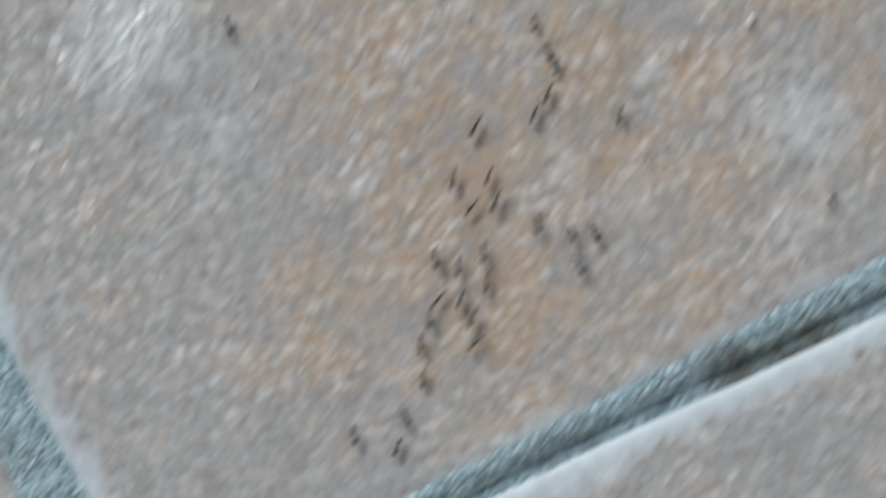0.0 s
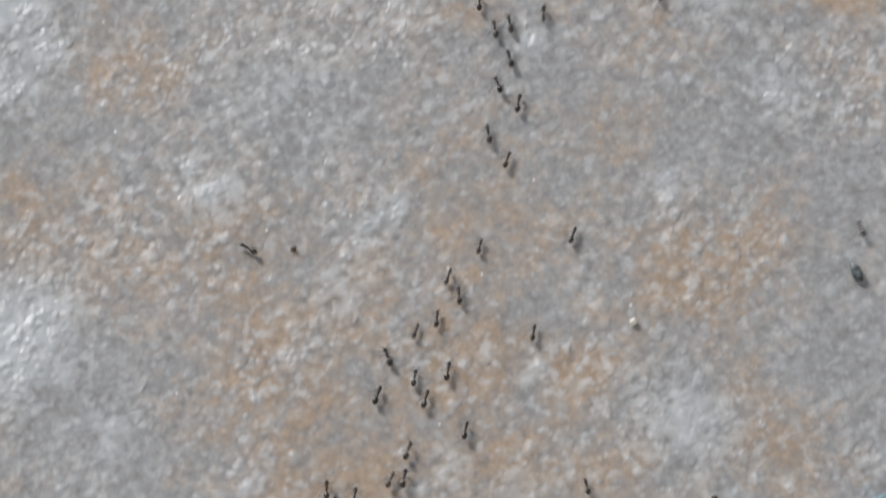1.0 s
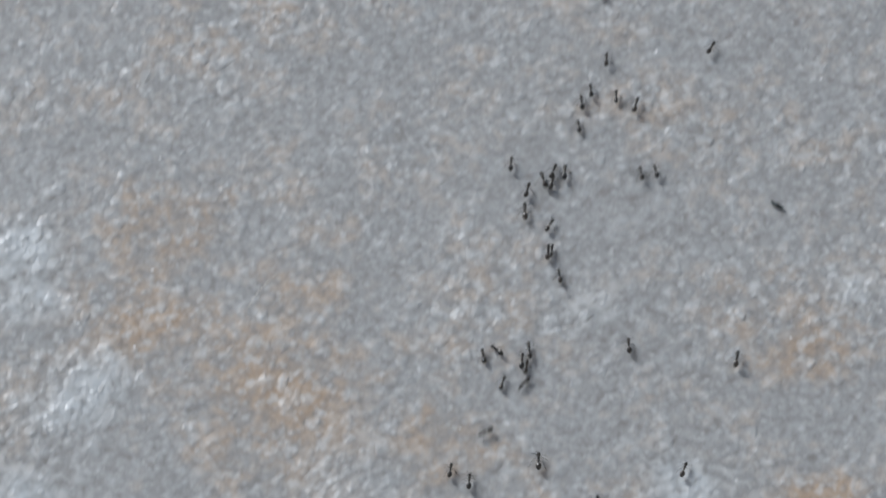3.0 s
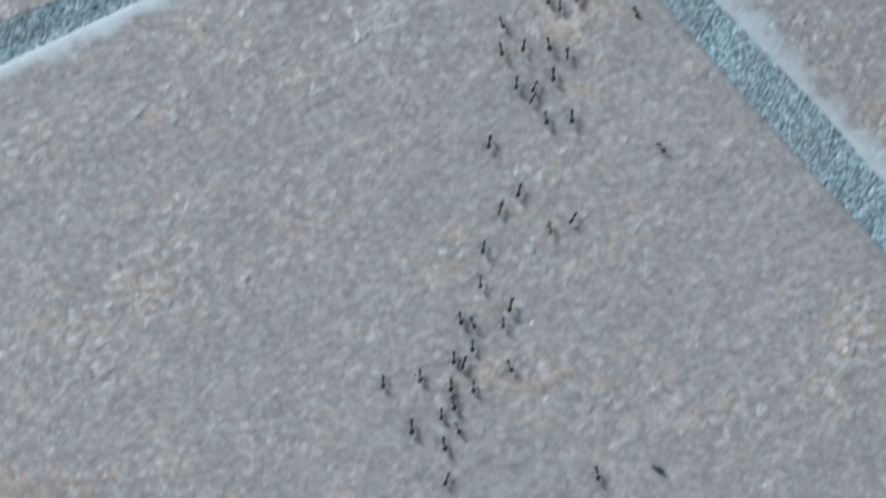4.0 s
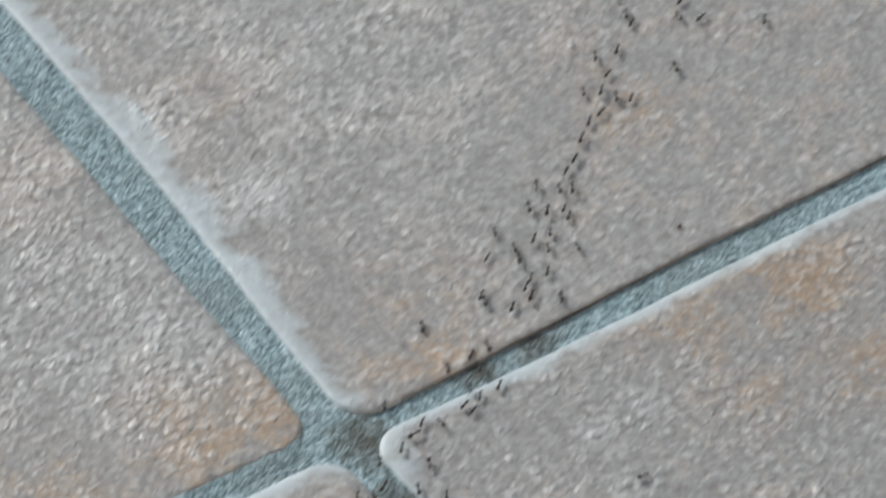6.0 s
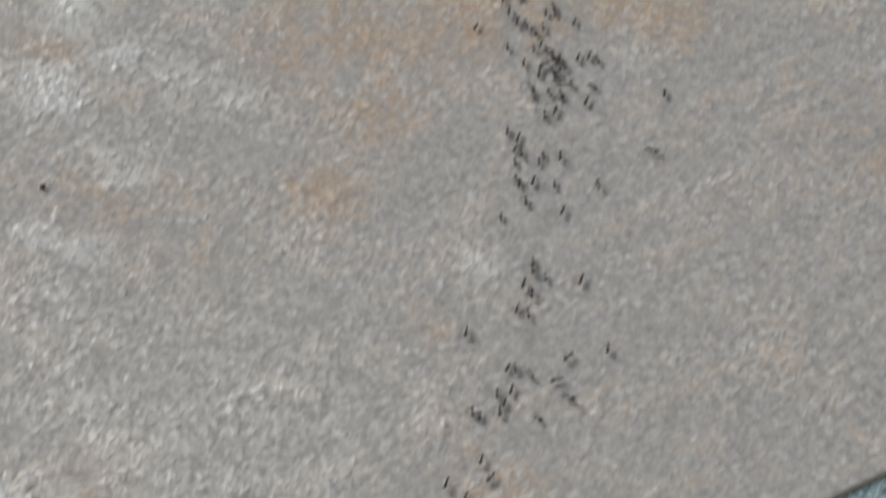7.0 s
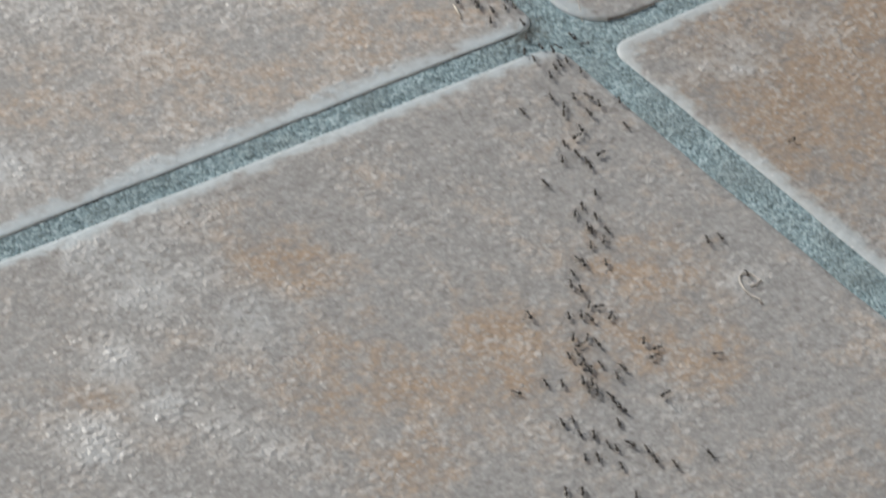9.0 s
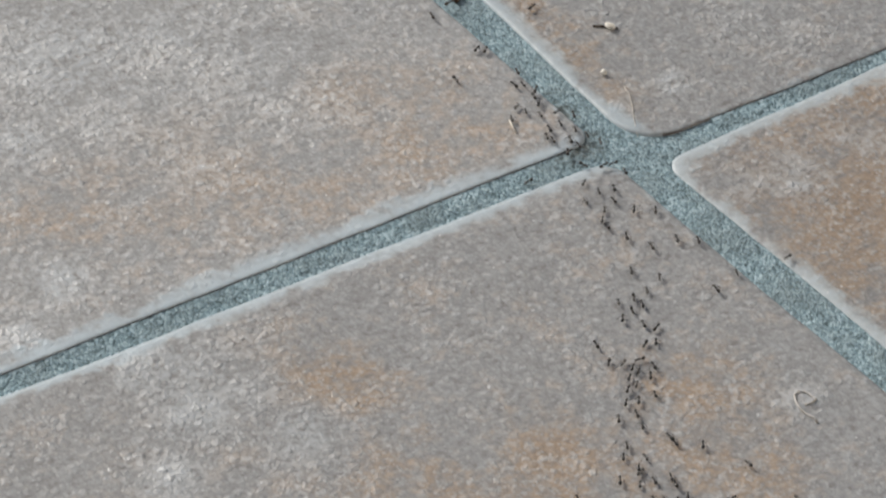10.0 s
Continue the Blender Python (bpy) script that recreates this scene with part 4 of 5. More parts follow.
    walk(ANTS[98], steps((0, 208.6, 191.1, 33), (4.5, 247.1, 222.3, 33), (5, 250.5, 226.9, 80), (5.5, 250.0, 228.8, 110), (6, 253.8, 228.9, 63), (10, 282.4, 262.3, 63)))
    walk(ANTS[99], steps((0, 230.0, 205.0, 72), (4.5, 243.8, 222.8, 72), (5, 248.0, 227.7, 64), (5.5, 244.6, 232.9, 64), (10, 338.8, 163.6, 64)))
    walk(ANTS[100], steps((0, 208.7, 156.9, 80), (4.5, 255.0, 223.3, 80), (5, 255.3, 225.8, 89), (5.5, 253.1, 228.1, 162), (6, 258.8, 232.8, 242), (10, 211.5, 178.6, 242)))
    walk(ANTS[101], steps((0, 200.2, 174.1, 64), (4.5, 243.9, 225.6, 64), (5, 249.8, 230.5, 64), (5.5, 248.3, 231.4, 99), (6, 251.8, 238.0, 49), (10, 294.7, 279.9, 49)))
    walk(ANTS[102], steps((0, 202.0, 176.6, 56), (4.5, 248.0, 226.0, 56), (5, 254.9, 234.8, 60), (5.5, 259.0, 240.3, 71), (6, 260.3, 239.7, 5), (10, 312.7, 268.9, 5)))
    walk(ANTS[103], steps((0, 198.5, 180.0, 57), (4.5, 244.5, 229.5, 57), (5, 252.2, 234.1, 64), (5.5, 255.5, 239.6, 25), (6, 256.7, 238.3, 48), (10, 299.8, 280.1, 48)))
    walk(ANTS[104], steps((0, 179.9, 153.0, 72), (4.5, 240.2, 231.5, 72), (5, 251.6, 235.6, 64), (5.5, 259.1, 238.7, 71), (6, 263.1, 241.4, 41), (10, 329.0, 299.7, 41)))
    walk(ANTS[105], steps((0, 236.5, 204.0, 56), (4.5, 264.2, 233.6, 56), (5, 267.7, 235.9, 48), (5.5, 272.4, 238.5, 79), (6, 272.5, 239.0, 24), (10, 301.8, 260.0, 24)))
    walk(ANTS[106], steps((0, 232.0, 217.1, 57), (4.5, 247.3, 233.6, 57), (5, 252.2, 239.6, 57), (10, 269.2, 257.9, 57)))
    walk(ANTS[107], steps((0, 186.9, 167.6, 49), (4.5, 257.6, 236.9, 49), (5, 260.8, 234.5, 71), (5.5, 265.7, 237.1, 48), (6, 271.9, 240.9, 24), (10, 343.3, 292.3, 24)))
    walk(ANTS[108], steps((0, 302.3, 289.3, 236), (4.5, 256.3, 239.9, 236), (5, 256.0, 238.1, 205), (5.5, 247.6, 234.8, 285), (10, 217.1, 174.6, 285)))
    walk(ANTS[109], steps((0, 194.3, 171.4, 49), (4.5, 265.0, 240.7, 49), (5, 263.2, 240.1, 33), (5.5, 271.6, 241.3, 33), (6, 275.5, 241.2, 48), (10, 338.8, 302.3, 48)))
    walk(ANTS[110], steps((0, 205.6, 190.3, 41), (5, 261.6, 240.2, 41), (5.5, 264.2, 238.3, 79), (6, 266.0, 239.6, 88), (10, 298.0, 290.3, 88)))
    walk(ANTS[111], steps((0, 250.5, 185.9, 88), (5, 285.2, 240.8, 88), (5.5, 282.2, 245.2, 55), (6, 279.6, 247.1, 48), (10, 354.4, 319.4, 48)))
    walk(ANTS[112], steps((0, 249.5, 232.2, 25), (5, 272.7, 241.5, 25), (5.5, 277.2, 245.9, 55), (6, 280.2, 250.6, 33), (10, 295.8, 263.1, 33)))
    walk(ANTS[113], steps((0, 228.4, 272.8, 56), (5, 263.3, 244.5, 56), (5.5, 270.3, 251.7, 63), (10, 296.6, 282.4, 63)))
    walk(ANTS[114], steps((0, 313.3, 274.7, 213), (5, 278.3, 246.4, 213), (5.5, 279.7, 245.2, 221), (6, 274.9, 243.6, 243), (10, 251.4, 216.3, 243)))
    walk(ANTS[115], steps((0, 202.4, 170.2, 48), (5, 281.3, 246.9, 48), (5.5, 282.9, 248.9, 55), (6, 293.0, 256.0, 40), (10, 359.1, 314.2, 40)))
    walk(ANTS[116], steps((0, 217.8, 189.0, 41), (5, 285.1, 248.7, 41), (5.5, 282.4, 250.8, 70), (6, 283.9, 250.7, 74), (10, 327.1, 308.3, 74)))
    walk(ANTS[117], steps((0, 246.6, 216.4, 56), (5, 277.4, 249.2, 56), (5.5, 277.9, 248.7, 48), (6, 274.7, 250.2, 63), (10, 353.0, 341.1, 63)))
    walk(ANTS[118], steps((0, 255.6, 221.8, 33), (5, 290.6, 250.0, 33), (5.5, 292.5, 253.3, 48), (6, 297.5, 256.4, 40), (10, 324.5, 280.2, 40)))
    walk(ANTS[119], steps((0, 217.1, 163.9, 71), (5, 285.0, 250.5, 71), (5.5, 286.1, 254.2, 48), (6, 289.9, 261.4, 41), (10, 355.9, 319.7, 41)))
    walk(ANTS[120], steps((0, 234.7, 193.4, 71), (5, 280.9, 252.5, 71), (5.5, 283.0, 253.7, 55), (6, 289.5, 259.8, 70), (10, 326.7, 306.9, 70)))
    walk(ANTS[121], steps((0, 253.4, 221.6, 67), (5, 281.9, 256.4, 67), (5.5, 289.9, 258.4, 41), (6, 298.1, 258.9, 40), (10, 325.1, 282.7, 40)))
    walk(ANTS[122], steps((0, 238.5, 186.1, 70), (5, 294.1, 256.9, 70), (5.5, 298.5, 257.4, 78), (6, 300.2, 260.3, 47), (10, 352.1, 310.2, 47)))
    walk(ANTS[123], steps((0, 232.1, 204.8, 48), (5, 285.8, 257.2, 48), (5.5, 292.0, 263.8, 41), (6, 302.0, 268.0, 70), (10, 339.3, 315.1, 70)))
    walk(ANTS[124], steps((0, 243.0, 212.4, 48), (5, 289.6, 257.7, 48), (5.5, 297.2, 259.0, 62), (6, 303.7, 260.0, 47), (10, 341.2, 296.1, 47)))
    walk(ANTS[125], steps((0, 352.6, 311.9, 232), (5, 299.9, 258.6, 232), (5.5, 304.6, 256.3, 258), (6, 302.1, 253.5, 242), (10, 262.6, 208.4, 242)))
    walk(ANTS[126], steps((0, 250.0, 212.7, 55), (5, 294.6, 260.0, 55), (5.5, 297.4, 263.9, 48), (6, 301.1, 265.4, 62), (10, 335.2, 304.6, 62)))
    walk(ANTS[127], steps((0, 189.8, 156.2, 48), (5, 297.5, 260.7, 48), (5.5, 300.2, 263.0, 78), (6, 306.5, 268.2, 40), (10, 396.5, 347.5, 40)))
    walk(ANTS[128], steps((0, 260.4, 230.3, 45), (5, 293.3, 260.9, 45), (5.5, 295.0, 266.2, 44), (6, 296.3, 268.7, 33), (10, 324.4, 291.2, 33)))
    walk(ANTS[129], steps((0, 294.6, 241.5, 70), (5, 310.1, 261.1, 70), (5.5, 308.7, 259.7, 87), (6, 312.1, 262.2, 77), (10, 323.8, 278.4, 77)))
    walk(ANTS[130], steps((0, 229.8, 179.0, 62), (5, 301.8, 262.2, 62), (5.5, 303.7, 261.7, 44), (6, 307.3, 264.8, 62), (10, 365.1, 331.1, 62)))
    walk(ANTS[131], steps((0, 226.0, 189.7, 41), (5, 308.3, 262.6, 41), (5.5, 308.0, 262.2, 69), (6, 315.4, 269.6, 40), (10, 381.5, 327.7, 40)))
    walk(ANTS[132], steps((0, 218.4, 186.5, 48), (5, 297.3, 263.1, 48), (5.5, 301.7, 266.0, 48), (6, 310.0, 268.0, 54), (10, 370.7, 331.7, 54)))
    walk(ANTS[133], steps((0, 246.3, 222.8, 41), (5, 294.9, 266.1, 41), (5.5, 301.8, 267.9, 87), (6, 312.8, 272.8, 47), (10, 350.3, 308.9, 47)))
    walk(ANTS[134], steps((0, 237.3, 185.2, 62), (5, 309.4, 268.3, 62), (5.5, 310.1, 267.7, 69), (6, 315.9, 271.7, 40), (10, 382.0, 329.9, 40)))
    walk(ANTS[135], steps((0, 253.7, 225.3, 41), (5, 302.2, 268.5, 41), (5.5, 301.0, 273.4, 62), (6, 301.3, 273.4, 66), (10, 334.5, 313.4, 66)))
    walk(ANTS[136], steps((0, 253.1, 298.8, 41), (5.5, 308.3, 273.9, 41), (6, 310.3, 275.2, 62), (10, 339.3, 308.3, 62)))
    walk(ANTS[137], steps((0, 294.1, 253.1, 62), (5.5, 312.2, 273.9, 62), (6, 318.1, 276.3, 69), (10, 340.6, 304.5, 69)))
    walk(ANTS[138], steps((0, 285.2, 241.6, 62), (5.5, 317.7, 278.9, 62), (6, 320.1, 275.1, 58), (10, 344.5, 301.6, 58)))
    walk(ANTS[139], steps((0, 371.8, 321.1, 220), (5.5, 326.5, 281.1, 220), (6, 321.8, 279.4, 217), (10, 288.1, 251.1, 217)))
    walk(ANTS[140], steps((0, 265.0, 207.5, 61), (5.5, 330.3, 281.9, 61), (6, 329.4, 285.0, 40), (10, 383.5, 332.6, 40)))
    walk(ANTS[141], steps((0, 274.5, 223.3, 61), (5.5, 328.9, 285.4, 61), (6, 333.4, 288.0, 44), (10, 377.6, 328.6, 44)))
    walk(ANTS[142], steps((0, 369.1, 350.4, 249), (5.5, 317.8, 285.9, 249), (6, 314.8, 279.1, 238), (10, 274.4, 234.8, 238)))
    walk(ANTS[143], steps((0, 264.6, 228.8, 48), (5.5, 323.9, 286.1, 48), (6, 325.1, 281.2, 33), (10, 371.9, 318.8, 33)))
    walk(ANTS[144], steps((0, 244.8, 177.2, 69), (5.5, 334.2, 288.8, 69), (6, 336.8, 288.8, 21), (10, 359.9, 304.7, 21)))
    walk(ANTS[145], steps((0, 232.4, 186.8, 54), (5.5, 331.1, 290.3, 54), (6, 337.2, 295.1, 61), (7.5, 357.1, 311.1, 48), (10, 403.7, 356.5, 48)))
    walk(ANTS[146], steps((0, 321.6, 269.4, 40), (6, 344.1, 289.1, 40), (7.5, 366.4, 303.9, 107), (10, 380.8, 333.0, 107)))
    walk(ANTS[147], steps((0, 321.8, 268.2, 61), (6, 341.7, 290.7, 61), (7.5, 359.7, 310.5, 55), (10, 375.1, 326.9, 55)))
    walk(ANTS[148], steps((0, 314.7, 240.1, 68), (6, 356.3, 291.3, 68), (7.5, 369.0, 301.5, 133), (10, 342.3, 294.9, 133)))
    walk(ANTS[149], steps((0, 309.4, 265.2, 44), (6, 340.3, 293.6, 44), (7.5, 353.3, 312.5, 63), (10, 364.8, 325.7, 63)))
    walk(ANTS[150], steps((0, 256.8, 233.1, 25), (6, 344.1, 296.7, 25), (7.5, 361.8, 310.3, 48), (10, 394.1, 341.6, 48)))
    walk(ANTS[151], steps((0, 333.7, 277.2, 16), (6, 369.0, 300.1, 16), (7.5, 367.6, 313.2, -18), (8, 374.3, 326.7, 52), (8.5, 387.1, 339.6, 48), (10, 394.7, 346.9, 48)))
    walk(ANTS[152], steps((0, 309.9, 264.7, 44), (6, 349.6, 301.2, 44), (7.5, 363.5, 310.8, 41), (10, 380.4, 325.8, 41)))
    walk(ANTS[153], steps((0, 316.4, 270.9, 58), (6, 344.9, 301.9, 58), (7.5, 362.1, 314.1, 55), (8, 367.8, 322.0, 69), (10, 376.5, 332.9, 69)))
    walk(ANTS[154], steps((0, 344.9, 290.5, 16), (7.5, 376.3, 310.9, 16), (10, 391.0, 320.4, 16)))
    walk(ANTS[155], steps((0, 383.3, 280.5, 77), (7.5, 364.5, 312.9, 77), (10, 380.6, 335.2, 77)))
    walk(ANTS[156], steps((0, 331.0, 302.2, 59), (7.5, 366.4, 314.5, 59), (10, 384.9, 334.8, 59)))
    walk(ANTS[157], steps((0, 334.3, 267.9, 51), (7.5, 381.9, 315.7, 51), (8, 376.5, 324.7, 62), (10, 388.3, 338.2, 62)))
    walk(ANTS[158], steps((0, 336.0, 293.9, 34), (7.5, 365.1, 317.5, 34), (8, 368.8, 325.1, 69), (10, 401.2, 365.8, 69)))
    walk(ANTS[159], steps((0, 321.8, 263.0, 62), (7.5, 376.0, 325.2, 62), (8, 377.7, 326.7, 55), (10, 392.8, 342.7, 55)))
    walk(ANTS[160], steps((0, 326.4, 289.4, 49), (7.5, 364.0, 326.1, 49), (8, 367.5, 326.7, 45), (10, 399.7, 356.7, 45)))
    walk(ANTS[161], steps((0, 346.0, 301.2, 45), (7.5, 373.5, 326.7, 45), (8, 374.3, 330.7, 52), (8.5, 381.2, 343.1, 69), (10, 385.9, 349.0, 69)))
    walk(ANTS[162], steps((0, 327.6, 275.6, 41), (7.5, 389.2, 330.4, 41), (8, 384.6, 335.2, 62), (8.5, 390.3, 340.6, 61), (10, 401.2, 353.0, 61)))
    walk(ANTS[163], steps((0, 280.4, 239.7, 45), (7.5, 379.2, 331.7, 45), (8, 377.5, 330.3, 51), (10, 402.8, 355.9, 51)))
    walk(ANTS[164], steps((0, 321.5, 266.4, 51), (7.5, 390.2, 335.6, 51), (8, 401.3, 341.1, 72), (8.5, 404.2, 335.4, 33), (10, 419.4, 347.6, 33)))
    walk(ANTS[165], steps((0, 330.1, 275.4, 62), (7.5, 384.4, 337.6, 62), (8, 383.9, 339.5, 48), (8.5, 391.1, 342.6, 58), (10, 402.3, 354.8, 58)))
    walk(ANTS[166], steps((0, 260.0, 192.5, 62), (7.5, 388.3, 339.4, 62), (8, 392.0, 343.7, 65), (8.5, 392.1, 346.1, 48), (10, 420.0, 373.5, 48)))
    walk(ANTS[167], steps((0, 295.5, 242.0, 58), (7.5, 386.3, 341.9, 58), (8, 388.2, 350.1, 76), (8.5, 389.0, 345.7, 48), (10, 421.1, 377.2, 48)))
    walk(ANTS[168], steps((0, 511.4, 471.1, 245), (7.5, 405.0, 345.0, 245), (8, 401.5, 344.1, 228), (8.5, 395.4, 346.7, 241), (10, 373.6, 321.9, 241)))
    walk(ANTS[169], steps((0, 299.1, 260.0, 38), (7.5, 401.8, 347.6, 38), (8, 404.2, 349.2, 41), (8.5, 404.1, 349.1, 57), (10, 422.3, 369.3, 57)))
    walk(ANTS[170], steps((0, 316.5, 271.5, 52), (7.5, 395.5, 351.6, 52), (8, 402.1, 353.5, 51), (8.5, 400.3, 358.3, 41), (10, 412.6, 369.2, 41)))
    walk(ANTS[171], steps((0, 332.5, 271.3, 54), (7.5, 410.2, 352.7, 54), (8, 416.7, 347.2, 61), (8.5, 415.1, 353.6, 57), (10, 420.2, 359.1, 57)))
    walk(ANTS[172], steps((0, 475.2, 432.5, 228), (7.5, 394.6, 354.1, 228), (8, 394.8, 352.1, 238), (8.5, 393.2, 347.8, 234), (10, 377.7, 331.5, 234)))
    walk(ANTS[173], steps((0, 426.2, 399.0, 256), (7.5, 395.3, 356.6, 256), (8, 397.5, 355.5, 238), (8.5, 394.8, 352.2, 241), (10, 387.8, 344.3, 241)))
    walk(ANTS[174], steps((0, 288.5, 236.0, 58), (7.5, 399.6, 358.0, 58), (8, 405.3, 362.5, 48), (8.5, 407.8, 362.0, 48), (9, 407.1, 364.3, 58), (10, 422.6, 380.8, 58)))
    walk(ANTS[175], steps((0, 405.0, 310.2, 125), (7.5, 424.2, 359.1, 125), (8, 420.0, 367.4, 61), (8.5, 413.3, 367.7, 61), (9, 404.2, 366.1, 58), (10, 408.9, 371.3, 58)))
    walk(ANTS[176], steps((0, 512.3, 483.9, 242), (7.5, 403.6, 359.7, 242), (8, 412.7, 360.8, 238), (8.5, 410.1, 353.2, 251), (10, 389.8, 327.2, 251)))
    walk(ANTS[177], steps((0, 352.7, 322.9, 35), (7.5, 404.8, 365.8, 35), (8, 408.2, 365.6, 55), (8.5, 409.5, 367.6, 61), (9, 413.8, 372.7, 58), (9.5, 421.7, 383.0, 49), (10, 430.9, 397.0, 52)))
    walk(ANTS[178], steps((0, 297.3, 249.6, 51), (7.5, 413.4, 366.8, 51), (8, 419.2, 372.3, 8), (8.5, 423.4, 369.0, 44), (9, 425.7, 364.5, 76), (10, 433.0, 373.6, 76)))
    walk(ANTS[179], steps((0, 352.7, 307.0, 55), (7.5, 409.5, 366.8, 55), (8, 415.8, 371.9, 55), (8.5, 417.9, 371.1, 57), (9, 421.0, 371.8, 68), (9.5, 424.8, 377.9, 72), (10, 428.9, 382.6, 72)))
    walk(ANTS[180], steps((0, 239.4, 216.7, 42), (7.5, 406.9, 366.8, 42), (8, 415.8, 375.8, 65), (8.5, 423.4, 377.0, 54), (9, 424.1, 371.1, 105), (9.5, 431.5, 369.5, 105), (10, 439.1, 383.1, 105)))
    walk(ANTS[181], steps((0, 378.3, 339.1, 62), (7.5, 402.9, 367.3, 62), (8, 409.1, 372.7, 42), (8.5, 412.4, 369.9, 54), (9, 418.6, 366.6, 68), (10, 422.4, 370.8, 68)))
    walk(ANTS[182], steps((0, 514.5, 460.3, 222), (7.5, 413.9, 370.2, 222), (8, 421.0, 373.6, 264), (8.5, 427.2, 369.5, 284), (9, 436.3, 359.6, 264), (10, 426.3, 344.6, 264)))
    walk(ANTS[183], steps((0, 341.4, 300.1, 58), (7.5, 407.0, 372.2, 58), (8, 413.0, 380.3, 68), (8.5, 416.6, 383.9, 41), (9, 416.0, 384.4, 76), (9.5, 416.9, 387.6, 94), (10, 420.9, 393.4, 94)))
    walk(ANTS[184], steps((0, 351.0, 310.2, 38), (7.5, 425.1, 373.6, 38), (8, 427.9, 377.3, 93), (8.5, 431.9, 380.2, 75), (9, 439.7, 380.2, 8), (10, 444.4, 382.8, 8)))
    walk(ANTS[185], steps((0, 566.5, 546.2, 244), (7.5, 421.4, 374.2, 244), (8, 421.8, 373.8, 234), (8.5, 425.0, 368.3, 162), (9, 428.3, 361.0, 82), (10, 432.9, 367.1, 82)))
    walk(ANTS[186], steps((0, 309.2, 284.0, 42), (7.5, 409.6, 374.2, 42), (8, 416.1, 380.4, 68), (8.5, 423.2, 384.1, 41), (9, 429.1, 381.2, 105), (9.5, 429.4, 381.9, 72), (10, 434.7, 388.0, 72)))
    walk(ANTS[187], steps((0, 368.2, 295.7, 50), (7.5, 447.8, 375.1, 50), (8, 458.5, 388.8, 78), (8.5, 466.8, 401.4, 66), (10, 511.9, 404.6, 66)))
    walk(ANTS[188], steps((0, 477.7, 451.4, 248), (7.5, 416.4, 375.5, 248), (8, 416.7, 377.7, 235), (8.5, 415.4, 375.7, 248), (9, 415.9, 371.3, 248), (10, 407.8, 361.2, 248)))
    walk(ANTS[189], steps((0, 382.8, 290.1, 104), (7.5, 427.2, 376.9, 104), (8, 429.6, 381.4, 68), (8.5, 436.4, 388.7, 67), (9, 445.0, 391.7, 8), (9.5, 454.9, 390.5, 48), (10, 454.4, 390.2, 92)))
    walk(ANTS[190], steps((0, 285.4, 230.5, 61), (7.5, 413.9, 377.2, 61), (8, 416.2, 382.6, 42), (8.5, 423.2, 386.1, -4), (9, 427.9, 388.4, 55), (9.5, 433.7, 389.3, 8), (10, 437.3, 393.1, 75)))
    walk(ANTS[191], steps((0, 352.2, 290.2, 68), (7.5, 423.0, 377.7, 68), (8, 425.8, 380.6, 68), (8.5, 424.6, 382.6, 68), (9, 419.3, 377.5, 61), (9.5, 417.1, 381.5, 73), (10, 422.5, 387.6, 73)))
    walk(ANTS[192], steps((0, 247.6, 220.6, 49), (7.5, 408.6, 377.8, 49), (8, 413.4, 382.1, 55), (8.5, 416.2, 382.2, 41), (9, 417.2, 379.6, 76), (9.5, 420.1, 384.0, 69), (10, 423.6, 387.7, 69)))
    walk(ANTS[193], steps((0, 372.0, 360.9, -25), (7.5, 421.4, 378.7, -25), (8, 420.9, 378.0, 45), (8.5, 425.4, 375.1, 51), (9, 426.1, 367.9, 76), (10, 431.0, 373.9, 76)))
    walk(ANTS[194], steps((0, 368.4, 334.7, 42), (7.5, 418.6, 379.8, 42), (8, 417.4, 384.1, 68), (8.5, 418.1, 384.2, 68), (9, 418.5, 384.0, 65), (9.5, 419.0, 385.5, 62), (10, 422.7, 389.1, 62)))
    walk(ANTS[195], steps((0, 615.4, 493.5, 188), (7.5, 421.1, 380.1, 188), (8, 421.8, 381.2, 244), (8.5, 423.0, 382.3, 188), (9, 420.2, 373.6, 256), (10, 402.4, 349.4, 256)))
    walk(ANTS[196], steps((0, 382.3, 329.1, 68), (7.5, 424.8, 381.6, 68), (8, 427.6, 380.7, 41), (8.5, 428.3, 378.9, 60), (9, 426.0, 378.0, 68), (9.5, 423.9, 380.9, 69), (10, 427.5, 384.6, 69)))
    walk(ANTS[197], steps((0, 331.0, 292.2, 41), (7.5, 431.6, 382.1, 41), (8, 429.5, 382.1, 83), (8.5, 428.3, 385.4, 54), (9, 429.6, 386.0, 94), (9.5, 426.6, 386.5, 76), (10, 430.5, 391.2, 76)))
    walk(ANTS[198], steps((0, 377.3, 328.1, 80), (7.5, 416.0, 383.4, 80), (8, 417.7, 386.4, 55), (8.5, 422.9, 386.9, 34), (9, 429.1, 383.1, 94), (9.5, 427.2, 383.9, 68), (10, 430.8, 387.6, 68)))
    walk(ANTS[199], steps((0, 408.3, 354.4, 68), (7.5, 431.9, 383.5, 68), (8, 432.0, 388.3, 48), (8.5, 439.2, 394.1, -25), (9, 446.1, 397.0, 55), (10, 449.8, 400.5, 55)))
    walk(ANTS[200], steps((0, 349.8, 310.3, 62), (7.5, 414.0, 383.7, 62), (8, 412.2, 390.3, 124), (10, 416.2, 399.7, 124)))
    walk(ANTS[201], steps((0, 392.1, 343.1, 68), (7.5, 425.1, 383.9, 68), (8, 425.7, 386.5, 61), (8.5, 428.1, 390.9, 8), (9, 431.2, 395.3, 55), (9.5, 434.9, 394.1, 72), (10, 437.8, 395.3, 68)))
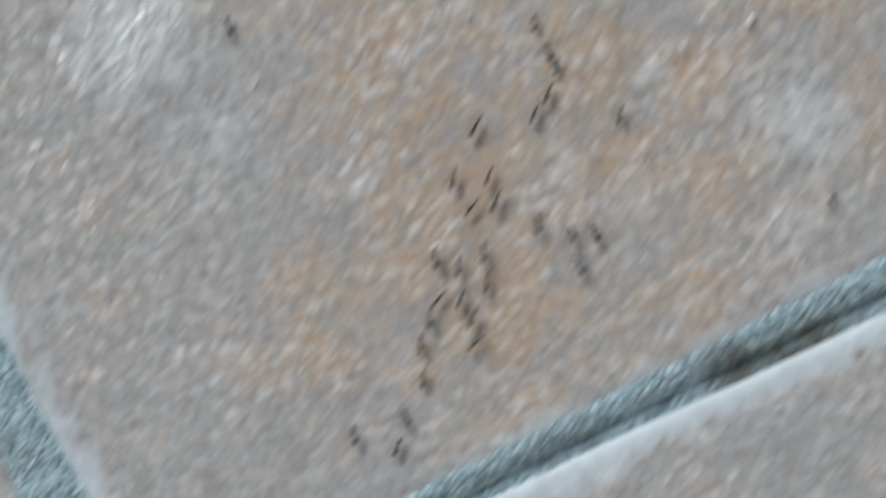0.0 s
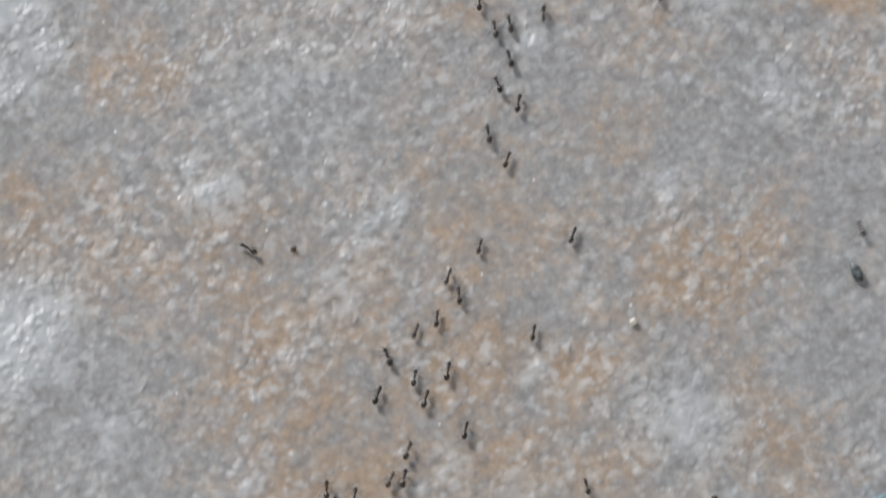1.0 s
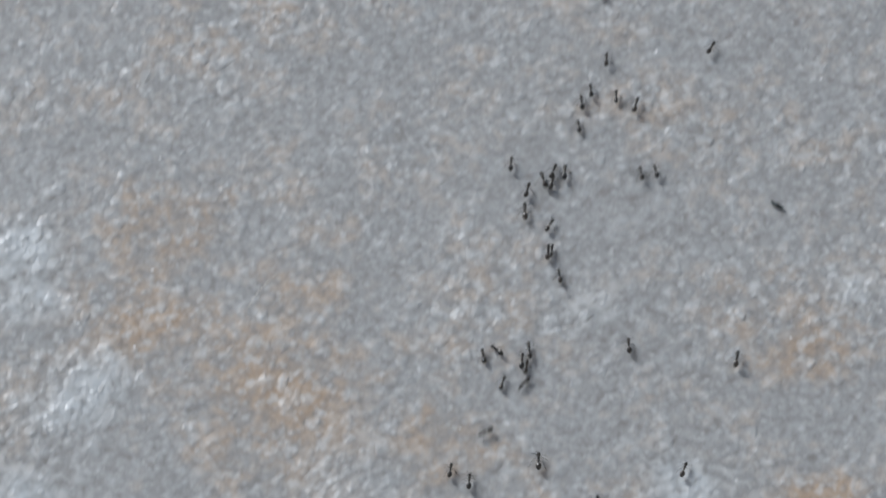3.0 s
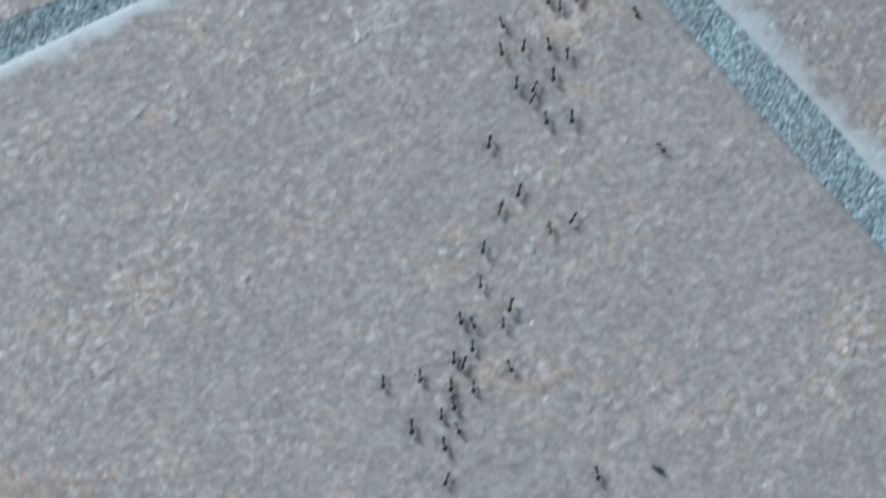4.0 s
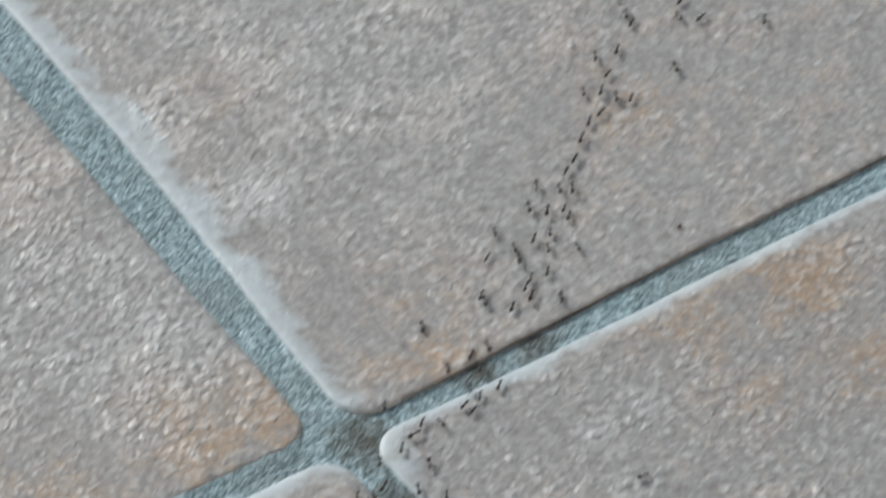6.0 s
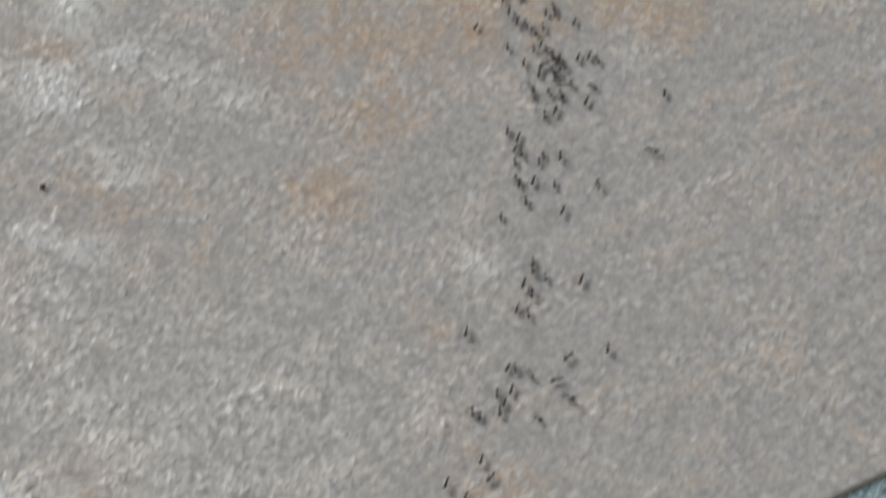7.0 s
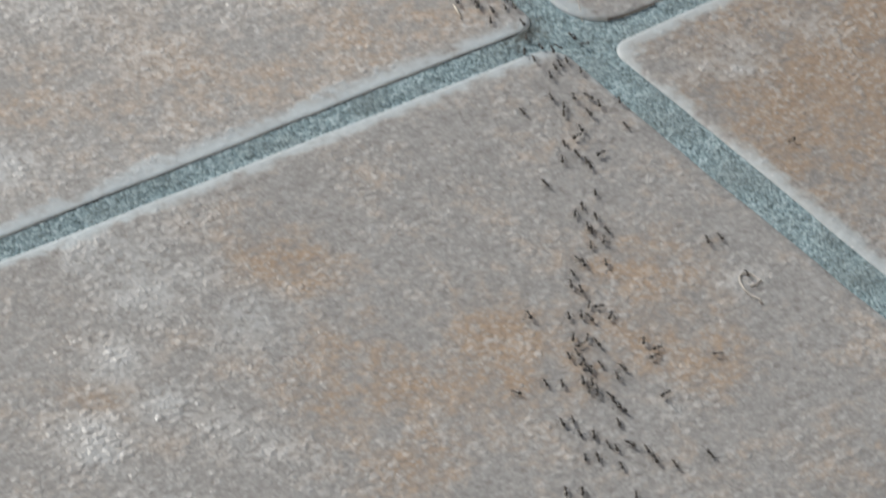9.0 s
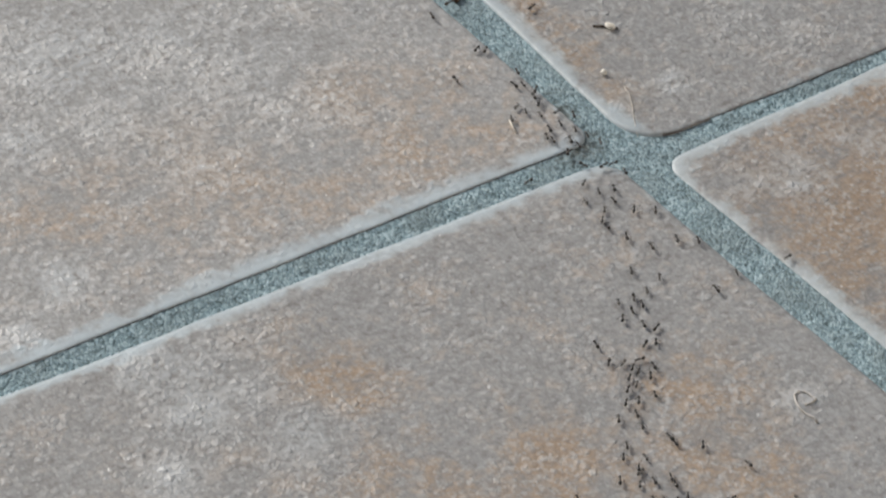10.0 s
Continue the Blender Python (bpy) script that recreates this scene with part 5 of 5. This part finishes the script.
    walk(ANTS[202], steps((0, 324.8, 328.6, 8), (7.5, 421.9, 385.4, 8), (8, 421.3, 386.0, 61), (8.5, 425.9, 386.9, 48), (9, 434.6, 390.6, 65), (10, 456.1, 375.3, 65)))
    walk(ANTS[203], steps((0, 331.0, 293.4, 45), (7.5, 429.8, 385.5, 45), (8, 430.2, 388.8, 75), (8.5, 431.0, 394.1, 48), (9, 430.8, 398.1, 35), (9.5, 430.9, 400.8, 65), (10, 433.2, 400.2, 27)))
    walk(ANTS[204], steps((0, 400.8, 356.8, 68), (7.5, 424.4, 385.9, 68), (8, 423.5, 387.9, 75), (8.5, 424.7, 389.7, 61), (10, 432.3, 390.1, 61)))
    walk(ANTS[205], steps((0, 323.9, 292.0, 48), (7.5, 420.6, 386.2, 48), (8, 421.9, 389.5, 58), (8.5, 424.7, 392.2, 27), (9, 427.5, 393.1, 61), (9.5, 422.9, 387.4, 76), (10, 426.3, 391.3, 76)))
    walk(ANTS[206], steps((0, 348.2, 306.4, 51), (7.5, 427.4, 386.4, 51), (8, 428.9, 385.7, 41), (8.5, 427.7, 388.3, 41), (9, 428.8, 391.6, 58), (9.5, 426.7, 390.9, 55), (10, 427.9, 400.2, 58)))
    walk(ANTS[207], steps((0, 329.3, 292.4, 48), (7.5, 426.1, 386.5, 48), (8, 426.2, 388.7, 48), (8.5, 430.6, 392.4, 83), (9, 433.8, 395.6, 80), (9.5, 437.4, 399.3, 160), (10, 437.0, 403.7, 80)))
    walk(ANTS[208], steps((0, 341.2, 338.4, 8), (7.5, 425.3, 387.7, 8), (8, 424.6, 390.4, 75), (8.5, 427.1, 392.3, 104), (9, 430.8, 396.2, 84), (9.5, 435.9, 398.3, 42), (10, 434.1, 396.3, 75)))
    walk(ANTS[209], steps((0, 322.1, 293.8, 49), (7.5, 418.8, 388.0, 49), (8, 418.4, 388.3, 18), (8.5, 422.0, 390.7, 58), (9, 423.3, 394.8, 65), (9.5, 422.5, 391.9, 42), (10, 425.0, 393.8, 42)))
    walk(ANTS[210], steps((0, 318.9, 226.3, 84), (7.5, 427.1, 388.5, 84), (8, 429.1, 390.1, 68), (8.5, 431.7, 398.9, 61), (9, 434.0, 406.0, 49), (9.5, 437.2, 413.3, 65), (10, 439.4, 417.2, 58)))
    walk(ANTS[211], steps((0, 280.6, 261.0, 42), (7.5, 425.6, 391.4, 42), (8, 423.6, 392.3, 55), (8.5, 428.4, 396.4, 27), (9, 429.7, 401.4, 68), (9.5, 434.3, 405.1, 62), (10, 433.0, 406.2, 55)))
    walk(ANTS[212], steps((0, 292.1, 248.4, 58), (7.5, 423.5, 392.5, 58), (8, 421.6, 393.9, 58), (8.5, 422.8, 395.1, 48), (9, 420.5, 396.9, 76), (10, 417.1, 400.2, 76)))
    walk(ANTS[213], steps((0, 375.0, 332.8, 61), (7.5, 429.4, 394.8, 61), (8, 430.4, 390.6, 48), (8.5, 433.0, 392.8, 61), (9, 437.2, 392.2, 93), (9.5, 441.9, 388.7, 79), (10, 437.3, 388.6, 54)))
    walk(ANTS[214], steps((0, 287.5, 221.1, 68), (7.5, 429.0, 396.1, 68), (8, 431.1, 397.1, 48), (8.5, 433.8, 400.2, 54), (9, 437.3, 401.8, 84), (9.5, 444.0, 405.4, 61), (10, 445.3, 406.3, 88)))
    walk(ANTS[215], steps((0, 408.1, 369.4, 58), (7.5, 433.4, 397.1, 58), (8, 433.0, 393.5, 61), (8.5, 442.6, 391.3, 47), (9, 447.2, 393.6, -4), (10, 462.9, 367.8, -4)))
    walk(ANTS[216], steps((0, 313.7, 289.8, 38), (7.5, 438.8, 397.4, 38), (8, 441.8, 400.5, -17), (8.5, 446.4, 390.1, -25), (10, 491.1, 383.1, -25)))
    walk(ANTS[217], steps((0, 320.4, 271.7, 65), (7.5, 426.6, 397.9, 65), (8, 426.0, 397.0, 48), (8.5, 429.4, 399.7, 54), (9, 431.8, 401.4, 76), (9.5, 435.6, 403.0, 84), (10, 433.8, 401.7, 55)))
    walk(ANTS[218], steps((0, 293.4, 226.9, 68), (7.5, 435.1, 401.7, 68), (8, 435.1, 402.8, 64), (8.5, 437.3, 404.3, 75), (9, 440.9, 409.6, 84), (9.5, 443.6, 415.0, 58), (10, 446.7, 420.1, 55)))
    walk(ANTS[219], steps((0, 386.3, 355.7, 61), (7.5, 430.8, 406.5, 61), (8, 429.9, 406.3, 75), (8.5, 432.5, 406.8, 68), (9, 437.4, 412.5, 62), (9.5, 441.8, 417.7, 58), (10, 444.0, 421.0, 46)))
    walk(ANTS[220], steps((0, 288.3, 276.4, 42), (7.5, 433.1, 407.0, 42), (8, 435.2, 407.0, 61), (8.5, 438.0, 406.6, 92), (9, 440.0, 411.5, 55), (9.5, 439.2, 412.7, 68), (10, 435.8, 408.9, 61)))
    walk(ANTS[221], steps((0, 355.1, 309.5, 64), (7.5, 442.2, 412.6, 64), (8, 438.4, 411.0, 28), (8.5, 439.5, 413.7, 48), (9, 444.8, 418.6, 68), (9.5, 449.4, 423.1, 52), (10, 453.8, 425.7, 55)))
    walk(ANTS[222], steps((0, 376.7, 357.5, 46), (7.5, 436.8, 414.1, 46), (8, 434.4, 415.6, 49), (8.5, 439.8, 420.3, 61), (9, 450.7, 425.8, 68), (9.5, 454.4, 426.8, 61), (10, 456.4, 428.1, 75)))
    walk(ANTS[223], steps((0, 286.1, 269.1, 45), (7.5, 450.1, 423.1, 45), (8, 446.1, 415.4, 55), (8.5, 444.5, 418.0, 61), (9, 446.6, 424.2, 75), (9.5, 447.5, 425.6, 58), (10, 449.6, 427.7, 42)))
    walk(ANTS[224], steps((0, 423.0, 395.8, 75), (7.5, 445.3, 425.9, 75), (8, 441.9, 415.6, 68), (8.5, 440.2, 416.3, 67), (9, 444.0, 421.1, 61), (9.5, 444.8, 421.9, 55), (10, 446.9, 424.5, 42)))
    walk(ANTS[225], steps((0, 374.8, 343.0, 61), (7.5, 449.1, 427.5, 61), (8, 455.6, 427.7, 55), (8.5, 453.7, 423.2, 60), (9, 454.8, 423.2, 61), (9.5, 451.9, 423.3, 65), (10, 449.6, 424.9, 45)))
    walk(ANTS[226], steps((0, 381.8, 354.0, 65), (7.5, 444.6, 428.6, 65), (8, 450.3, 425.5, 55), (8.5, 448.4, 424.5, 61), (9, 455.6, 430.1, 55), (9.5, 457.3, 431.2, 75), (10, 461.7, 434.8, 55)))
    walk(ANTS[227], steps((0, 428.7, 402.7, 55), (7.5, 454.5, 429.9, 55), (8, 456.1, 433.3, 55), (8.5, 451.2, 428.5, 58), (9, 459.0, 430.0, 52), (9.5, 463.9, 432.3, 68), (10, 464.7, 438.9, 28)))
    walk(ANTS[228], steps((0, 264.8, 227.0, 55), (8, 430.2, 401.0, 55), (8.5, 434.1, 402.7, 54), (9, 436.6, 404.4, 48), (9.5, 442.2, 409.5, 49), (10, 442.4, 412.7, 68)))
    walk(ANTS[229], steps((0, 380.4, 353.6, 48), (8, 432.0, 403.8, 48), (8.5, 436.8, 402.3, 67), (9, 445.0, 407.7, 42), (9.5, 446.5, 412.8, 72), (10, 443.7, 416.5, 68)))
    walk(ANTS[230], steps((0, 267.8, 272.4, 35), (8, 428.1, 405.0, 35), (8.5, 432.0, 403.8, 75), (9, 434.1, 403.2, 8), (9.5, 439.6, 404.8, 49), (10, 445.2, 404.3, 83)))
    walk(ANTS[231], steps((0, 274.0, 267.3, 42), (8, 428.4, 406.6, 42), (8.5, 426.9, 409.9, 75), (10, 449.9, 440.9, 75)))
    walk(ANTS[232], steps((0, 274.5, 234.2, 55), (8, 440.1, 407.9, 55), (8.5, 442.1, 410.7, 75), (9, 443.3, 413.4, 49), (9.5, 447.4, 420.9, 62), (10, 452.6, 428.5, 42)))
    walk(ANTS[233], steps((0, 355.0, 319.5, 61), (8, 434.2, 409.6, 61), (8.5, 438.5, 410.0, 45), (9, 444.8, 411.8, -17), (9.5, 446.5, 415.4, 63), (10, 451.0, 420.0, 68)))
    walk(ANTS[234], steps((0, 489.0, 468.7, 247), (8, 463.7, 437.8, 247), (8.5, 464.6, 440.9, 240), (9, 462.3, 437.7, 248), (9.5, 459.4, 434.7, 241), (10, 459.2, 435.4, 216)))
    walk(ANTS[235], steps((0, 483.1, 469.3, 241), (8, 456.7, 439.3, 241), (8.5, 459.6, 435.1, 234), (9, 461.7, 432.5, 263), (9.5, 458.4, 429.8, 232), (10, 455.2, 431.6, 171)))
    walk(ANTS[236], steps((0, 417.0, 385.6, 67), (8, 462.5, 441.4, 67), (8.5, 461.5, 443.1, 57), (9, 459.1, 441.1, 49), (9.5, 456.5, 438.7, 55), (10, 463.0, 441.4, 71)))
    walk(ANTS[237], steps((0, 349.3, 311.4, 61), (8, 465.9, 443.3, 61), (8.5, 468.6, 449.2, 48), (9, 472.0, 453.8, 68), (9.5, 468.2, 449.1, 65), (10, 466.8, 447.4, 67)))
    walk(ANTS[238], steps((0, 497.4, 487.7, 247), (8, 462.0, 444.3, 247), (8.5, 465.7, 444.9, 222), (9, 461.9, 442.3, 241), (9.5, 456.4, 439.4, 284), (10, 448.7, 434.3, 229)))
    walk(ANTS[239], steps((0, 411.7, 379.7, 61), (8, 470.0, 445.6, 61), (8.5, 470.2, 447.7, 74), (9, 467.3, 444.9, 61), (9.5, 463.2, 446.4, 55), (10, 462.9, 450.9, 61)))
    walk(ANTS[240], steps((0, 345.2, 320.0, 55), (8, 466.6, 447.5, 55), (8.5, 467.5, 451.3, 74), (9, 472.4, 455.7, 64), (9.5, 470.0, 455.3, 71), (10, 470.6, 450.9, 61)))
    walk(ANTS[241], steps((0, 343.7, 321.2, 55), (8, 465.0, 448.8, 55), (8.5, 465.6, 451.0, 61), (9, 468.0, 458.8, 58), (9.5, 469.6, 461.3, 10), (10, 471.8, 458.7, 61)))
    walk(ANTS[242], steps((0, 356.6, 332.8, 55), (8.5, 444.6, 425.1, 55), (9, 450.4, 427.4, 93), (9.5, 452.4, 427.6, 58), (10, 452.2, 430.2, 42)))
    walk(ANTS[243], steps((0, 437.6, 406.1, 70), (8.5, 474.4, 452.8, 70), (9, 476.6, 456.0, 10), (9.5, 487.5, 462.1, 82), (10, 491.2, 459.9, 67)))
    walk(ANTS[244], steps((0, 536.0, 526.6, 237), (8.5, 472.7, 457.8, 237), (9, 472.1, 458.8, 263), (9.5, 466.0, 451.6, 241), (10, 463.7, 446.8, 247)))
    walk(ANTS[245], steps((0, 560.3, 536.6, 228), (8.5, 481.0, 459.6, 228), (9, 487.6, 461.7, 262), (9.5, 490.5, 455.3, 262), (10, 491.6, 445.6, 246)))
    walk(ANTS[246], steps((0, 516.5, 501.4, 222), (8.5, 472.3, 461.5, 222), (9, 471.8, 463.5, 244), (9.5, 474.9, 461.4, 245), (10, 475.9, 453.5, 232)))
    walk(ANTS[247], steps((0, 359.6, 363.9, 36), (8.5, 477.2, 461.8, 36), (9, 475.7, 464.0, 10), (9.5, 478.7, 463.6, 68), (10, 480.9, 463.6, 74)))
    walk(ANTS[248], steps((0, 410.8, 360.9, 73), (8.5, 487.8, 462.5, 73), (9, 491.9, 470.2, 61), (9.5, 496.2, 476.9, 67), (10, 492.2, 490.3, 74)))
    walk(ANTS[249], steps((0, 413.5, 372.4, 82), (8.5, 475.8, 463.7, 82), (9, 478.2, 466.1, 75), (9.5, 481.1, 470.6, 68), (10, 478.2, 469.7, 64)))
    walk(ANTS[250], steps((0, 453.4, 431.4, 63), (8.5, 481.1, 463.7, 63), (9, 483.2, 470.0, 82), (9.5, 483.3, 469.2, 68), (10, 487.3, 462.8, 67)))
    walk(ANTS[251], steps((0, 359.8, 324.2, 60), (8.5, 484.2, 463.9, 60), (9, 487.2, 471.6, 64), (9.5, 490.3, 477.3, -2), (10, 486.3, 486.4, 67)))
    walk(ANTS[252], steps((0, 519.1, 555.5, 262), (8.5, 457.2, 464.0, 262), (9, 459.8, 453.6, 268), (9.5, 463.7, 449.1, 235), (10, 466.6, 450.4, 241)))
    walk(ANTS[253], steps((0, 332.9, 348.6, 36), (8.5, 476.4, 468.5, 36), (9, 478.2, 472.8, 55), (9.5, 479.6, 473.3, 58), (10, 476.6, 475.2, 82)))
    walk(ANTS[254], steps((0, 416.0, 406.0, 55), (8.5, 480.5, 473.7, 55), (9, 480.0, 475.4, 58), (9.5, 482.0, 478.7, 55), (10, 479.7, 480.7, 52)))
    walk(ANTS[255], steps((0, 399.0, 378.3, 60), (8.5, 483.6, 473.7, 60), (9, 486.7, 475.0, 102), (9.5, 488.2, 472.6, 49), (10, 489.5, 474.3, 55)))
    walk(ANTS[256], steps((0, 559.1, 355.9, 82), (9, 481.4, 417.2, 82), (10, 510.7, 411.2, 82)))
    walk(ANTS[257], steps((0, 258.1, 574.1, 67), (9, 478.3, 417.8, 67), (9.5, 478.7, 435.7, 83), (10, 484.1, 443.1, 82)))
    walk(ANTS[258], steps((0, 613.3, 610.0, 241), (9, 458.8, 434.3, 241), (9.5, 456.4, 434.2, 248), (10, 451.3, 432.5, 208)))
    walk(ANTS[259], steps((0, 464.1, 391.0, 68), (9, 458.8, 435.7, 68), (9.5, 456.2, 437.7, -3), (10, 460.2, 445.5, 52)))
    walk(ANTS[260], steps((0, 295.1, 615.1, 64), (9, 483.8, 476.8, 64), (9.5, 489.0, 479.1, 61), (10, 485.5, 477.3, 52)))
    walk(ANTS[261], steps((0, 339.8, 284.3, 83), (9, 470.6, 478.4, 83), (9.5, 478.2, 479.9, 75), (10, 477.1, 477.8, 49)))
    walk(ANTS[262], steps((0, 255.2, 630.1, 71), (9, 479.4, 479.6, 71), (9.5, 484.3, 481.0, 75), (10, 483.6, 482.6, 82)))
    walk(ANTS[263], steps((0, 461.9, 450.1, 64), (9, 491.1, 484.5, 64), (9.5, 486.7, 487.4, 68), (10, 477.8, 485.6, 82)))
    walk(ANTS[264], steps((0, 455.6, 451.7, 68), (9, 484.0, 486.6, 68), (9.5, 480.3, 492.9, 83), (10, 485.3, 503.8, 56)))
    walk(ANTS[265], steps((0, 368.2, 330.1, 74), (9, 486.8, 488.7, 74), (9.5, 485.1, 489.9, 83), (10, 482.6, 487.1, 67)))
    walk(ANTS[266], steps((0, 439.9, 424.3, 74), (9, 488.4, 489.2, 74), (9.5, 485.7, 493.4, -1), (10, 485.8, 498.0, -78)))
    walk(ANTS[267], steps((0, 428.0, 412.6, 67), (9, 490.6, 489.4, 67), (9.5, 487.8, 494.4, 56), (10, 489.0, 504.6, 82)))
    walk(ANTS[268], steps((0, 714.6, 582.5, 164), (9, 498.4, 493.0, 164), (9.5, 491.1, 491.7, 244), (10, 491.8, 494.4, 179)))
    walk(ANTS[269], steps((0, 444.8, 445.0, 68), (9, 484.5, 493.9, 68), (9.5, 482.3, 493.2, -12), (10, 481.6, 491.8, 37)))
    walk(ANTS[270], steps((0, 365.1, 340.8, 67), (9, 490.1, 494.4, 67), (9.5, 487.9, 495.9, 83), (10, 489.3, 494.8, 11)))
    walk(ANTS[271], steps((0, 445.9, 407.1, 102), (9, 492.0, 494.7, 102), (9.5, 489.2, 500.5, 50), (10, 494.3, 503.5, 67)))
    walk(ANTS[272], steps((0, 413.3, 358.3, 91), (9, 497.4, 496.7, 91), (9.5, 491.3, 502.3, 62), (10, 488.4, 507.2, 67)))
    walk(ANTS[273], steps((0, 337.3, 274.0, 82), (9, 488.9, 497.4, 82), (9.5, 486.6, 502.1, 83), (10, 485.0, 509.4, 74)))
    walk(ANTS[274], steps((0, 620.4, 642.0, 236), (9, 484.6, 497.8, 236), (9.5, 478.0, 497.5, 201), (10, 471.4, 499.4, 192)))
    walk(ANTS[275], steps((0, 303.1, 306.0, 56), (9, 488.3, 502.5, 56), (9.5, 490.2, 505.3, 75), (10, 492.9, 506.9, 74)))
    walk(ANTS[276], steps((0, 434.7, 425.1, 82), (9, 490.3, 507.0, 82), (9.5, 489.8, 509.8, 62), (10, 484.5, 511.3, 68)))
    walk(ANTS[277], steps((0, 428.1, 437.6, 68), (9, 490.5, 514.5, 68), (9.5, 491.1, 515.8, 68), (10, 490.2, 514.0, 74)))
    walk(ANTS[278], steps((0, 390.6, 376.8, 75), (9.5, 492.8, 514.0, 75), (10, 491.8, 510.2, 67)))
    walk(ANTS[279], steps((0, 447.7, 461.9, 75), (9.5, 487.3, 515.3, 75), (10, 486.7, 513.4, 74)))
    walk(ANTS[280], steps((0, 352.7, 614.1, 68), (9.5, 493.0, 516.3, 68), (10, 492.2, 518.3, 12)))
    walk(ANTS[281], steps((0, 494.8, 469.0, 91), (9.5, 496.9, 516.5, 91), (10, 494.7, 515.1, 67)))
    walk(ANTS[282], steps((0, 416.3, 437.7, 62), (9.5, 484.8, 516.6, 62), (10, 481.5, 521.5, 68)))
    walk(ANTS[283], steps((0, 459.4, 485.6, 53), (9.5, 492.5, 519.7, 53), (10, 488.1, 519.3, 74)))
    walk(ANTS[284], steps((0, 442.3, 525.3, -15), (9.5, 489.6, 520.3, -15), (10, 486.0, 522.4, 65)))
    walk(ANTS[285], steps((0, 396.9, 419.0, 68), (9.5, 486.2, 530.0, 68), (10, 485.2, 525.0, 31)))
    walk(ANTS[286], steps((0, 427.5, 445.6, 92), (9.5, 481.3, 535.1, 92), (10, 489.6, 532.7, 91)))
    walk(ANTS[287], steps((0, 548.3, 630.9, 255), (9.5, 486.2, 546.9, 255), (10, 479.0, 541.9, 262)))
    walk(ANTS[288], steps((0, 440.8, 474.0, 50), (10, 490.4, 523.4, 50)))
    walk(ANTS[289], steps((0, 437.0, 454.2, 74), (10, 490.9, 526.3, 74)))
    walk(ANTS[290], steps((0, 426.7, 467.1, 44), (10, 492.8, 528.3, 44)))
    walk(ANTS[291], steps((0, 452.2, 473.9, 82), (10, 491.6, 531.8, 82)))
    walk(ANTS[292], steps((0, 382.6, 394.9, 71), (10, 493.3, 536.8, 71)))
    walk(ANTS[293], steps((0, 438.9, 502.7, 39), (10, 491.9, 548.4, 39)))
    walk(ANTS[294], steps((0, 451.0, 518.8, 32), (10, 490.3, 549.8, 32)))
    walk(ANTS[295], steps((0, 389.3, 470.6, 23), (10, 511.5, 557.5, 23)))
    walk(ANTS[296], steps((0, 357.5, 390.6, 75), (10, 488.8, 567.2, 75)))
    walk(ANTS[297], steps((0, 275.1, 431.3, 14), (10, 495.3, 569.6, 14)))
    walk(ANTS[298], steps((0, 546.8, 412.4, 138), (8.5, 524.3, 432.3, 138), (8.9, 518.2, 437.7, 157), (9.1, 515.3, 436.1, 219), (9.3, 516.7, 436.5, 139), (9.5, 515.2, 441.2, 118), (9.7, 512.0, 445.4, 164), (10, 504.8, 444.2, 189)))


motions()
